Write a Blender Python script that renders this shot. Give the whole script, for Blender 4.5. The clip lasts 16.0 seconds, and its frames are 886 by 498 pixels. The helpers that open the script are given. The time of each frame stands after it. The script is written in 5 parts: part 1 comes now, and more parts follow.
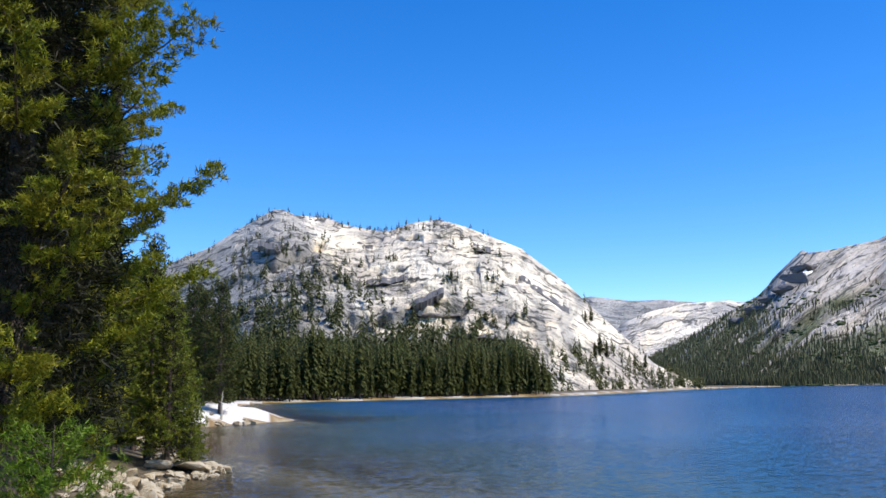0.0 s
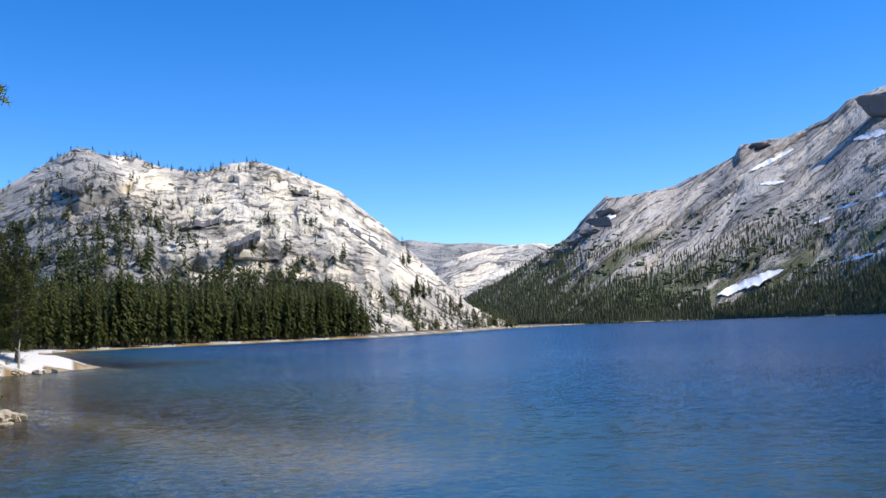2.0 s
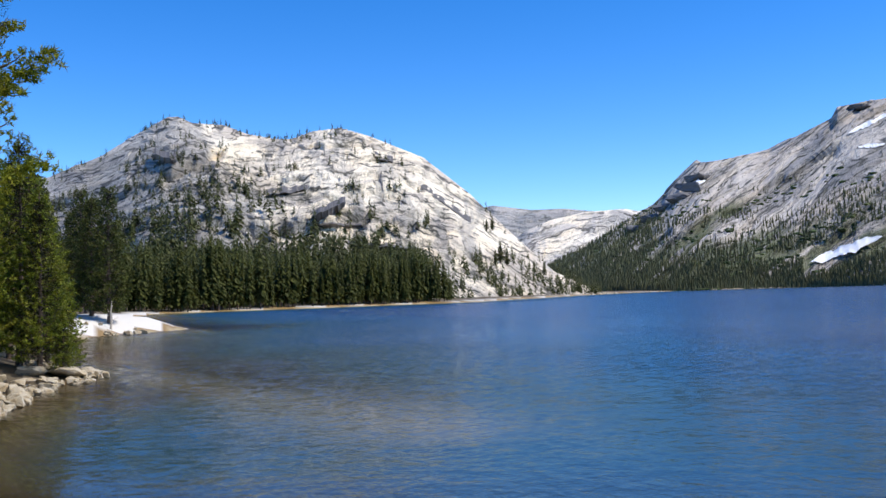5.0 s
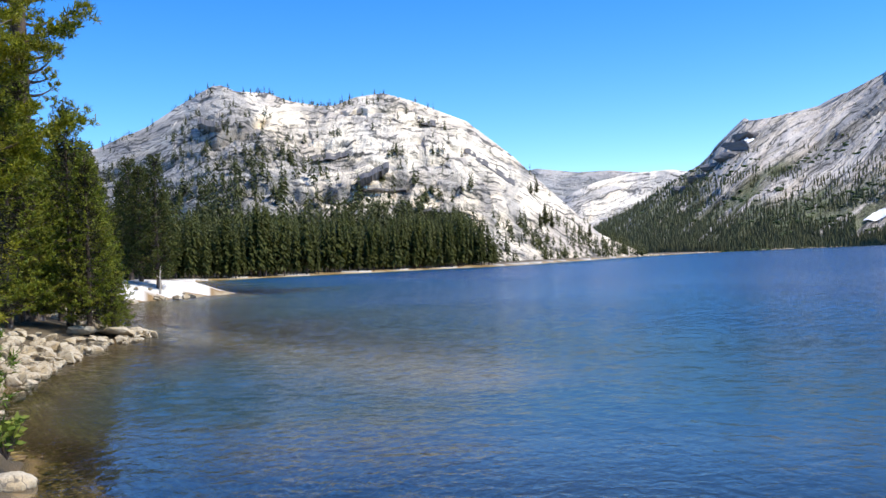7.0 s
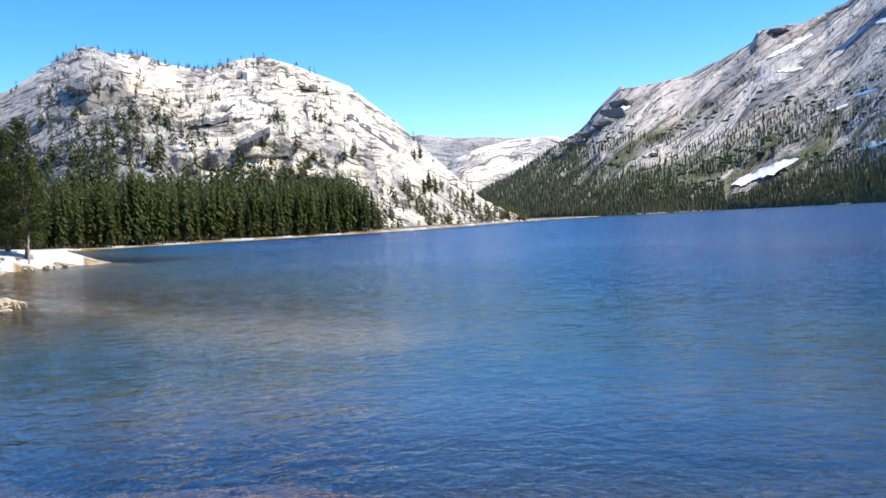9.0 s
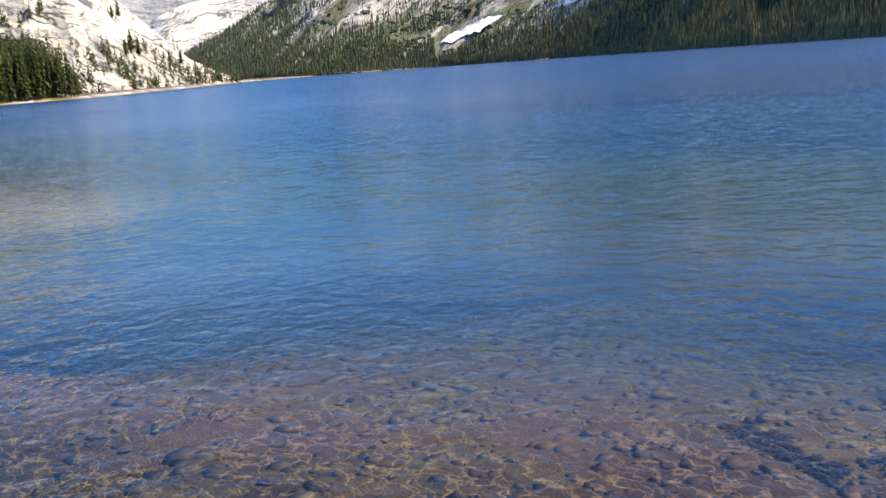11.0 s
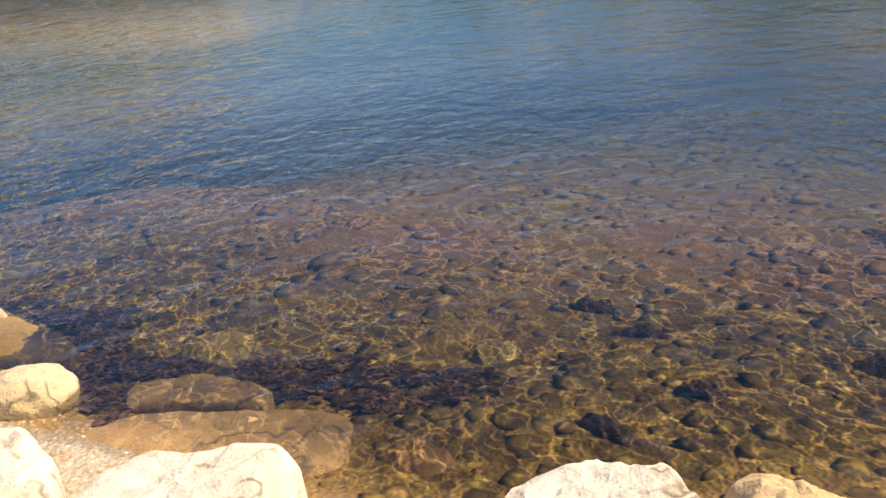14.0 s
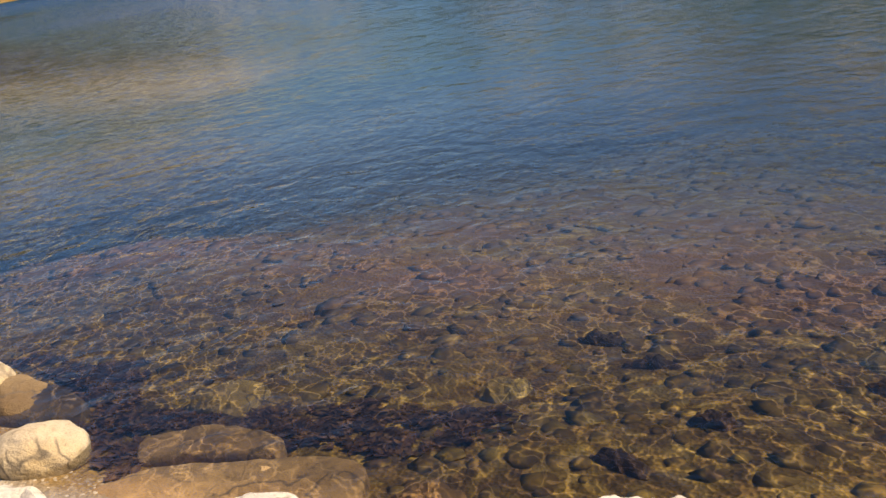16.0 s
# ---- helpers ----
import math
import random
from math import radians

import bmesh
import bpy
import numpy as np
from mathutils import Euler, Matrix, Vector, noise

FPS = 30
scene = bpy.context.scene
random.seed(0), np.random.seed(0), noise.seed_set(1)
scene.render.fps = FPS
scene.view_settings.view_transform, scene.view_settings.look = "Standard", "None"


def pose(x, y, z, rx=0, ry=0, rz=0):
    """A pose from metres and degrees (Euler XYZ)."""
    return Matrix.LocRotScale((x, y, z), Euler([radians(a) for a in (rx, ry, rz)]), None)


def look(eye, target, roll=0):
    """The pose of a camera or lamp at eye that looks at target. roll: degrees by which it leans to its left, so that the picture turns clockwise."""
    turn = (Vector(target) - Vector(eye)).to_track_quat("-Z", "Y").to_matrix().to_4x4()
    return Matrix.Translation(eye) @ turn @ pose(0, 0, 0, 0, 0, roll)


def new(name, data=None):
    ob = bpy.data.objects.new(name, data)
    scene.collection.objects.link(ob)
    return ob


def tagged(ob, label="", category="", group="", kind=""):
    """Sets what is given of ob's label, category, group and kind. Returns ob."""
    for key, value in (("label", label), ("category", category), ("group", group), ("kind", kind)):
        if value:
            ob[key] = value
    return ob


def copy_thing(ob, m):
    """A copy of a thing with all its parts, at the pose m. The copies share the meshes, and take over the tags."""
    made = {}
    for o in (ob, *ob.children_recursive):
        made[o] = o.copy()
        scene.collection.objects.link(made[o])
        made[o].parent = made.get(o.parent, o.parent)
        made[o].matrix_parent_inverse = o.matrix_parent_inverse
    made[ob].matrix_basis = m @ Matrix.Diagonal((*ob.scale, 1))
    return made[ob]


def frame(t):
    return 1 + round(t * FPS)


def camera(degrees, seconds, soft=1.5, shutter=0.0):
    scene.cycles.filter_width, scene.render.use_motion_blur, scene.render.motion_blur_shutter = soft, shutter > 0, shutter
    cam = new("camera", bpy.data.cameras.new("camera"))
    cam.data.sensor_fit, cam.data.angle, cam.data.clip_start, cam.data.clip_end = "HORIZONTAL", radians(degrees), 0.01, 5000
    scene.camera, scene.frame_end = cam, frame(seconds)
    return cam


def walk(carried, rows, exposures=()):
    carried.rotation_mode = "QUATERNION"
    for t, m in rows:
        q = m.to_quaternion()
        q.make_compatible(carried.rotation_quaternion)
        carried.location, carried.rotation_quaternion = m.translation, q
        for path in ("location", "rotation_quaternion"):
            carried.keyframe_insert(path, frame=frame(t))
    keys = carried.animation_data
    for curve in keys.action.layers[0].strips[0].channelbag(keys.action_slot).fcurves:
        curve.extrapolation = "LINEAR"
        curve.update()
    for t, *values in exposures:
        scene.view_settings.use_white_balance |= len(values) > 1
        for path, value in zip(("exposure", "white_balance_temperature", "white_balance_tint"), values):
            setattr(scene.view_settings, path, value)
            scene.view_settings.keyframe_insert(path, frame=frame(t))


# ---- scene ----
PATH = [
    (0.0, pose(-0.95, 0.00, 2.78, 98.59, 0.84, 0.13)),
    (0.5, pose(-0.93, 0.00, 2.72, 96.98, 1.46, -4.83)),
    (1.0, pose(-0.92, 0.00, 2.66, 96.43, 2.12, -9.80)),
    (1.5, pose(-0.90, 0.00, 2.60, 95.73, 2.19, -11.72)),
    (2.0, pose(-0.75, 0.00, 2.60, 94.82, 2.03, -10.95)),
    (2.5, pose(-0.60, 0.00, 2.59, 94.10, 2.08, -10.31)),
    (3.0, pose(-0.50, 0.00, 2.59, 93.45, 1.88, -9.44)),
    (3.5, pose(-0.40, 0.00, 2.58, 92.98, 1.89, -8.43)),
    (4.0, pose(-0.30, 0.00, 2.58, 92.91, 1.83, -7.34)),
    (6.3, pose(-0.02, 0.00, 2.28, 92.50, 1.90, -3.85)),
    (6.5, pose(0.00, 0.00, 2.25, 92.00, 2.05, -3.47)),
    (7.0, pose(0.00, 0.00, 2.22, 90.80, 2.40, -2.98)),
    (7.5, pose(0.00, 0.00, 2.19, 89.90, 2.65, -3.26)),
    (8.0, pose(0.00, 0.00, 2.16, 89.42, 2.78, -4.40)),
    (8.2, pose(0.00, 0.00, 2.15, 89.42, 2.76, -5.00)),
    (10.3, pose(0.00, 0.00, 2.15, 83.26, 3.60, -22.25)),
    (10.5, pose(0.00, 0.00, 2.15, 82.13, 3.71, -23.86)),
    (11.0, pose(0.00, 0.00, 2.15, 78.79, 4.11, -27.44)),
    (11.5, pose(0.00, 0.00, 2.15, 75.22, 4.77, -30.07)),
    (12.0, pose(0.00, 0.00, 2.15, 71.66, 4.75, -31.10)),
    (12.5, pose(0.00, 0.00, 2.15, 68.82, 5.35, -30.09)),
    (13.0, pose(0.00, 0.00, 2.15, 67.00, 6.00, -27.56)),
    (13.5, pose(0.00, 0.00, 2.15, 66.81, 6.65, -23.68)),
    (14.0, pose(0.00, 0.00, 2.15, 67.74, 7.37, -20.00)),
    (14.5, pose(0.00, 0.00, 2.15, 68.56, 9.11, -16.31)),
    (15.0, pose(0.00, 0.00, 2.15, 69.10, 11.05, -13.56)),
    (15.5, pose(0.00, 0.00, 2.15, 70.01, 11.23, -14.34)),
    (16.0, pose(0.00, 0.00, 2.15, 70.10, 9.77, -20.57)),
]
EXPOSURES = [(0.0, 0.25, 6600, 10), (2.0, 0.13, 6600, 10), (4.2, 0.13, 6600, 10), (6.3, 0.13, 6500, 10), (7.0, 0.4, 6600, 10), (8.2, 0.6, 6600, 10), (10.3, 0.6, 7200, 10), (11.5, 1.12, 9500, 11), (12.0, 1.45, 12100, 14), (12.5, 1.65, 12300, 14), (13.0, 1.15, 12600, 15), (14.0, 0.85, 12600, 16), (14.6, 0.75, 12600, 16), (16.0, 0.5, 12200, 17)]
cam = camera(51.0, 16.0, 1.5, 0.0)
walk(cam, PATH, EXPOSURES)

# ---- world, sun ----
SUN_AZ, SUN_EL = 110.0, 55.0          # degrees clockwise from +y, and above the horizon
world = bpy.data.worlds.new("world")
scene.world = world
world.use_nodes = True
wn = world.node_tree.nodes
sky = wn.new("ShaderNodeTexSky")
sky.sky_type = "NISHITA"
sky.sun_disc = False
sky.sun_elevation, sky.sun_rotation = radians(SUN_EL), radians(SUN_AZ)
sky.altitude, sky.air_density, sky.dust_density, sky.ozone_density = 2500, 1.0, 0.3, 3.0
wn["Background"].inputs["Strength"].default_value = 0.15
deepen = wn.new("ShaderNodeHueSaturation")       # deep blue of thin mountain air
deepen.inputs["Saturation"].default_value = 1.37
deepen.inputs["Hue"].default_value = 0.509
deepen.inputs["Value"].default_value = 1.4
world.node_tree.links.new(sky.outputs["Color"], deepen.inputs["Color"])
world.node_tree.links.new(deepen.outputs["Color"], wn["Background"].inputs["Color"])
sun = new("sun", bpy.data.lights.new("sun", "SUN"))
sun.data.energy, sun.data.angle, sun.data.color = 4.7, radians(0.53), (1.0, 0.95, 0.86)
az, el = radians(SUN_AZ), radians(SUN_EL)
sun.matrix_world = look((math.sin(az) * math.cos(el) * 50, math.cos(az) * math.cos(el) * 50, math.sin(el) * 50), (0, 0, 0))


# ---- materials ----
class Mat:
    """A node material with short ways to add and link nodes."""

    def __init__(self, name):
        self.m = bpy.data.materials.new(name)
        self.m.use_nodes = True
        self.t = self.m.node_tree
        self.b = self.t.nodes["Principled BSDF"]
        self.out = self.t.nodes["Material Output"]

    def put(self, socket, value):
        if isinstance(value, bpy.types.NodeSocket):
            self.t.links.new(value, socket)
        elif value is not None:
            socket.default_value = value

    def node(self, kind, out=0, **ins):
        n = self.t.nodes.new("ShaderNode" + kind)
        for k, v in ins.items():
            self.put(n.inputs[k.replace("_", " ")], v)
        return n

    def coord(self, scale=(1, 1, 1), kind="Object", turn=(0, 0, 0)):
        c = self.t.nodes.new("ShaderNodeTexCoord")
        m = self.t.nodes.new("ShaderNodeMapping")
        m.inputs["Scale"].default_value = scale
        m.inputs["Rotation"].default_value = turn
        self.t.links.new(c.outputs[kind], m.inputs["Vector"])
        return m.outputs["Vector"]

    def noise(self, scale, detail=6, rough=0.6, vec=None, distort=0.0):
        n = self.node("TexNoise", Scale=scale, Detail=detail, Roughness=rough, Distortion=distort)
        self.put(n.inputs["Vector"], vec or self.coord())
        return n.outputs["Fac"]

    def voronoi(self, scale, vec=None, feature="F1"):
        n = self.t.nodes.new("ShaderNodeTexVoronoi")
        n.feature = feature
        n.inputs["Scale"].default_value = scale
        self.put(n.inputs["Vector"], vec or self.coord())
        return n.outputs["Distance"]

    def ramp(self, fac, stops):
        n = self.t.nodes.new("ShaderNodeValToRGB")
        e = n.color_ramp.elements
        while len(e) < len(stops):
            e.new(0.5)
        for k, (p, c) in zip(e, stops):
            k.position = p
            k.color = (*c, 1) if isinstance(c, tuple) else (c, c, c, 1)
        self.put(n.inputs["Fac"], fac)
        return n.outputs["Color"]

    def mix(self, fac, a, b, blend="MIX"):
        n = self.t.nodes.new("ShaderNodeMix")
        n.data_type, n.blend_type = "RGBA", blend
        self.put(n.inputs[0], fac)
        self.put(n.inputs[6], (*a, 1) if isinstance(a, tuple) else a)
        self.put(n.inputs[7], (*b, 1) if isinstance(b, tuple) else b)
        return n.outputs[2]

    def math(self, op, a, b=0.0):
        n = self.t.nodes.new("ShaderNodeMath")
        n.operation = op
        self.put(n.inputs[0], a)
        self.put(n.inputs[1], b)
        return n.outputs[0]

    def attr(self, name):
        n = self.t.nodes.new("ShaderNodeAttribute")
        n.attribute_name = name
        return n

    def rand(self, island=False):
        if island:
            return self.t.nodes.new("ShaderNodeNewGeometry").outputs["Random Per Island"]
        return self.t.nodes.new("ShaderNodeObjectInfo").outputs["Random"]

    def done(self, color, rough=0.8, bump=None, strength=0.5, dist=0.05, spec=0.3):
        self.put(self.b.inputs["Base Color"], (*color, 1) if isinstance(color, tuple) else color)
        self.put(self.b.inputs["Roughness"], rough)
        self.b.inputs["Specular IOR Level"].default_value = spec
        if bump is not None:
            n = self.node("Bump", Height=bump, Strength=strength, Distance=dist)
            self.put(self.b.inputs["Normal"], n.outputs["Normal"])
        return self.m


def mat_granite_far(name, tone, tan, grey, size=1.0, lines=1.0, green=(0.125, 0.155, 0.065)):
    """Weathered granite sheets: pale slabs, tan and grey ones, water streaks down the slope, dark joints, and soil and
    painted shade on ledges.
    """
    m = Mat(name)
    at = m.attr("sheet").outputs["Vector"]

    def along(sx, sy, turn=0.0):
        n = m.t.nodes.new("ShaderNodeMapping")
        n.inputs["Scale"].default_value, n.inputs["Rotation"].default_value = (sx / size, sy / size, 1), (0, 0, turn)
        m.t.links.new(at, n.inputs["Vector"])
        return n.outputs["Vector"]

    big = m.noise(1.0, 4, 0.55, along(0.007, 0.02))
    patch = m.noise(1.0, 7, 0.62, along(0.016, 0.05), 0.5)
    streak = m.noise(1.0, 5, 0.6, along(0.22, 0.03, 0.15))
    joint = m.noise(1.0, 3, 0.5, along(0.017, 0.075), 0.0)
    cross_ = m.noise(1.0, 2, 0.5, along(0.03, 0.085, 0.4), 0.15)
    where = m.noise(1.0, 4, 0.6, along(0.018, 0.035))
    fine = m.noise(1.0, 7, 0.72, along(0.25, 0.45))
    cell = m.t.nodes.new("ShaderNodeTexVoronoi")
    cell.inputs["Scale"].default_value = 1.0
    sway = m.node("TexNoise", Scale=1.0, Detail=4.0, Vector=along(0.05, 0.09))
    m.t.links.new(m.mix(0.3, along(0.032, 0.085), sway.outputs["Color"]), cell.inputs["Vector"])
    slab = m.node("SeparateColor", Color=cell.outputs["Color"]).outputs[0]
    c = m.mix(m.ramp(big, [(0.45, 0.0), (0.6, 1.0)]), tone, tan)
    c = m.mix(m.ramp(patch, [(0.50, 0.0), (0.57, 0.75)]), c, grey)
    c = m.mix(m.ramp(slab, [(0.0, 0.6), (0.3, 0.0)]), c, grey)
    c = m.mix(m.ramp(streak, [(0.33, 0.55), (0.45, 0.0)]), c, grey)
    c = m.mix(m.math("MULTIPLY", m.attr("grey_mask").outputs["Fac"], 0.75), c, m.mix(m.ramp(joint, [(0.35, 0.0), (0.6, 1.0)]), (0.40, 0.385, 0.36), (0.17, 0.168, 0.165)))
    soil = m.math("MULTIPLY", m.attr("scrub").outputs["Fac"], m.ramp(fine, [(0.35, 1.0), (0.65, 0.75)]))
    c = m.mix(soil, c, m.mix(m.ramp(fine, [(0.4, 0.0), (0.6, 1.0)]), green, tuple(0.5 * g for g in green)))
    thin = lambda f, half: m.ramp(m.math("ABSOLUTE", m.math("SUBTRACT", f, 0.5)), [(0.0, lines), (half * 0.5, 0.8 * lines), (half, 0.0)])
    across = m.math("DIVIDE", m.node("SeparateXYZ", Vector=at).outputs["Y"], size)

    rag = m.noise(1.0, 3, 0.6, along(0.07, 0.05))

    def dashes(gap, warp, half, mask, lo):
        level = m.math("FRACT", m.math("ADD", m.math("DIVIDE", across, gap), m.math("ADD", m.math("MULTIPLY", warp, 1.9), m.math("MULTIPLY", rag, 0.9))))
        return m.math("MULTIPLY", thin(level, half), m.ramp(mask, [(lo, 0.0), (lo + 0.03, 1.0)]))

    bend = m.noise(1.0, 3, 0.5, along(0.010, 0.02))
    line = m.math("MAXIMUM", dashes(11.0, bend, 0.10, m.noise(1.0, 4, 0.6, along(0.04, 0.09, 0.25)), 0.515), dashes(6.5, where, 0.12, m.noise(1.0, 4, 0.6, along(0.06, 0.16, -0.3)), 0.535))
    line = m.math("MAXIMUM", line, m.math("MULTIPLY", thin(cross_, 0.022), m.ramp(patch, [(0.48, 0.0), (0.54, 0.9)])))
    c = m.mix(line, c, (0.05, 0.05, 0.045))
    # ledge steps darkened: soil, and shade put into the same colour
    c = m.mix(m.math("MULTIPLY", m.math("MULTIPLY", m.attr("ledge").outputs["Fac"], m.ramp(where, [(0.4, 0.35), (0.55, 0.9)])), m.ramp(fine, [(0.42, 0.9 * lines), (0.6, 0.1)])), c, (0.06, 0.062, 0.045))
    c = m.mix(0.55, c, m.ramp(fine, [(0.30, 0.40), (0.5, 0.97), (0.7, 1.0)]), "MULTIPLY")
    relief = m.math("ADD", m.math("MULTIPLY", joint, 1.6), m.math("ADD", m.math("MULTIPLY", fine, 0.35), m.math("MULTIPLY", patch, 0.8)))
    return m.done(c, 0.85, relief, 1.0, 5.0 * size, 0.2)


def mat_rock(name, pale, warm, speck=1.0):
    """Shore granite: pale, with salt-and-pepper grain and rusty stains."""
    m = Mat(name)
    r = m.rand()
    big = m.noise(3.2, 5, 0.6)
    stain = m.noise(1.3, 6, 0.65)
    grain = m.noise(85, 3, 0.7)
    c = m.mix(m.ramp(stain, [(0.44, 0.0), (0.62, 0.85)]), pale, warm)
    c = m.mix(0.35, c, m.ramp(big, [(0.3, 0.55), (0.65, 1.0)]), "MULTIPLY")
    c = m.mix(0.5 * speck, c, m.ramp(grain, [(0.3, 0.25), (0.45, 0.95), (0.8, 1.0)]), "MULTIPLY")
    c = m.mix(0.35, c, m.ramp(r, [(0.0, (0.72, 0.68, 0.62)), (1.0, (1.0, 1.0, 1.0))]), "MULTIPLY")
    seam = m.math("ABSOLUTE", m.math("SUBTRACT", m.noise(2.6, 3, 0.5, None, 0.5), 0.5))
    c = m.mix(m.math("MULTIPLY", m.ramp(seam, [(0.0, 0.8), (0.012, 0.5), (0.022, 0.0)]), m.ramp(stain, [(0.46, 0.0), (0.54, 1.0)])), c, (0.10, 0.085, 0.07))
    mid = m.noise(14, 5, 0.6)
    c = m.mix(0.4, c, m.ramp(mid, [(0.35, 0.62), (0.55, 1.0)]), "MULTIPLY")
    return m.done(c, 0.75, m.math("ADD", m.math("ADD", big, m.math("MULTIPLY", mid, 0.4)), m.math("MULTIPLY", grain, 0.12)), 0.9, 0.05)


def mottle(m, scale):
    """Patches of algae, silt and bare grain on the lake bed: dark brown, olive, gold and pale."""
    n = m.noise(scale, 3, 0.55, m.coord((1.0, 0.8, 1.0)), 1.4)
    return m.ramp(n, [(0.30, (0.062, 0.036, 0.028)), (0.43, (0.17, 0.098, 0.046)), (0.52, (0.23, 0.148, 0.052)), (0.60, (0.37, 0.245, 0.075)), (0.74, (0.48, 0.36, 0.15))])


def mat_bed_stone(name, tones=((0.09, 0.06, 0.022), (0.24, 0.155, 0.032), (0.17, 0.115, 0.03), (0.33, 0.235, 0.045), (0.40, 0.30, 0.07)), rust=0.8):
    """Algae-coated stones under water: brown, olive and grey."""
    m = Mat(name)
    r = m.rand(True)
    n = m.noise(9, 6, 0.65)
    c = m.ramp(r, list(zip((0.0, 0.3, 0.6, 0.85, 1.0), tones)))
    if rust:
        c = m.mix(0.6, c, mottle(m, 6.5))
    c = m.mix(0.6, c, m.ramp(n, [(0.3, 0.4), (0.7, 1.1)]), "MULTIPLY")
    place = m.node("SeparateXYZ", Vector=m.t.nodes.new("ShaderNodeNewGeometry").outputs["Position"])
    deep = m.ramp(m.math("MULTIPLY", place.outputs["Z"], -0.5), [(0.15, 0.0), (0.27, rust), (0.6, rust), (0.8, 0.2)])    # rusty growth keeps to the deeper bed
    c = m.mix(m.math("MULTIPLY", deep, m.ramp(m.noise(0.55, 4, 0.6), [(0.40, 1.0), (0.62, 0.25)])), c, (0.25, 0.115, 0.062))
    return m.done(c, 0.7, n, 0.5, 0.02)


def mat_foliage(name, dark, light, dry, scale=1.5):
    m = Mat(name)
    r = m.rand(True)
    n = m.noise(scale, 4, 0.6)
    c = m.mix(m.ramp(r, [(0.0, 0.0), (1.0, 1.0)]), dark, light)
    c = m.mix(m.ramp(n, [(0.45, 0.0), (0.75, 0.7)]), c, dry)
    m.done(c, 0.6, spec=0.25)
    t = m.node("BsdfTranslucent", Color=c)
    s = m.node("MixShader", Fac=0.32)
    m.t.links.new(m.b.outputs[0], s.inputs[1])
    m.t.links.new(t.outputs[0], s.inputs[2])
    m.t.links.new(s.outputs[0], m.out.inputs["Surface"])
    return m.m


def mat_bark(name, a, b):
    m = Mat(name)
    n = m.noise(14, 6, 0.7, m.coord((1, 1, 0.18)))
    l = m.noise(2.5, 3)
    c = m.mix(m.ramp(n, [(0.35, 0.0), (0.65, 1.0)]), a, b)
    c = m.mix(m.ramp(l, [(0.55, 0.0), (0.75, 0.6)]), c, (0.30, 0.27, 0.23))
    return m.done(c, 0.9, n, 0.9, 0.03)


def mat_ground():
    """Gravel, sand and forest litter above the water line; silt and sand below."""
    m = Mat("ground_soil")
    fine, mid, big = m.noise(60, 4, 0.7), m.noise(4, 6, 0.65), m.noise(0.35, 5, 0.6)
    peb = m.voronoi(38)
    c = m.mix(m.ramp(mid, [(0.35, 0.0), (0.65, 1.0)]), (0.22, 0.165, 0.10), (0.34, 0.27, 0.18))
    c = m.mix(m.ramp(big, [(0.36, 0.0), (0.56, 0.85)]), c, (0.11, 0.085, 0.05))
    c = m.mix(0.7, c, m.ramp(peb, [(0.0, 1.15), (0.5, 0.55)]), "MULTIPLY")
    c = m.mix(0.5, c, m.ramp(fine, [(0.3, 0.4), (0.7, 1.0)]), "MULTIPLY")
    d = m.attr("depth").outputs["Fac"]
    deep = m.mix(m.ramp(m.noise(0.8, 6, 0.7), [(0.35, 0.0), (0.65, 1.0)]), (0.10, 0.064, 0.018), (0.27, 0.185, 0.036))
    deep = m.mix(0.65, deep, mottle(m, 5.0))
    deep = m.mix(m.math("MULTIPLY", m.ramp(m.math("MULTIPLY", d, 0.5), [(0.15, 0.0), (0.27, 0.85), (0.6, 0.85), (0.8, 0.2)]), m.ramp(m.noise(0.55, 4, 0.6), [(0.40, 1.0), (0.62, 0.25)])), deep, (0.19, 0.09, 0.05))
    bar = m.attr("sand").outputs["Fac"]
    deep = m.mix(bar, deep, (0.46, 0.38, 0.24))
    deep = m.mix(m.ramp(d, [(0.04, 1.0), (0.11, 0.0)]), deep, (0.27, 0.175, 0.075))
    c = m.mix(m.ramp(d, [(0.0, 0.0), (0.03, 1.0)]), m.mix(bar, c, (0.68, 0.64, 0.57)), deep)
    return m.done(c, 0.9, m.math("ADD", peb, mid), 0.6, 0.03)


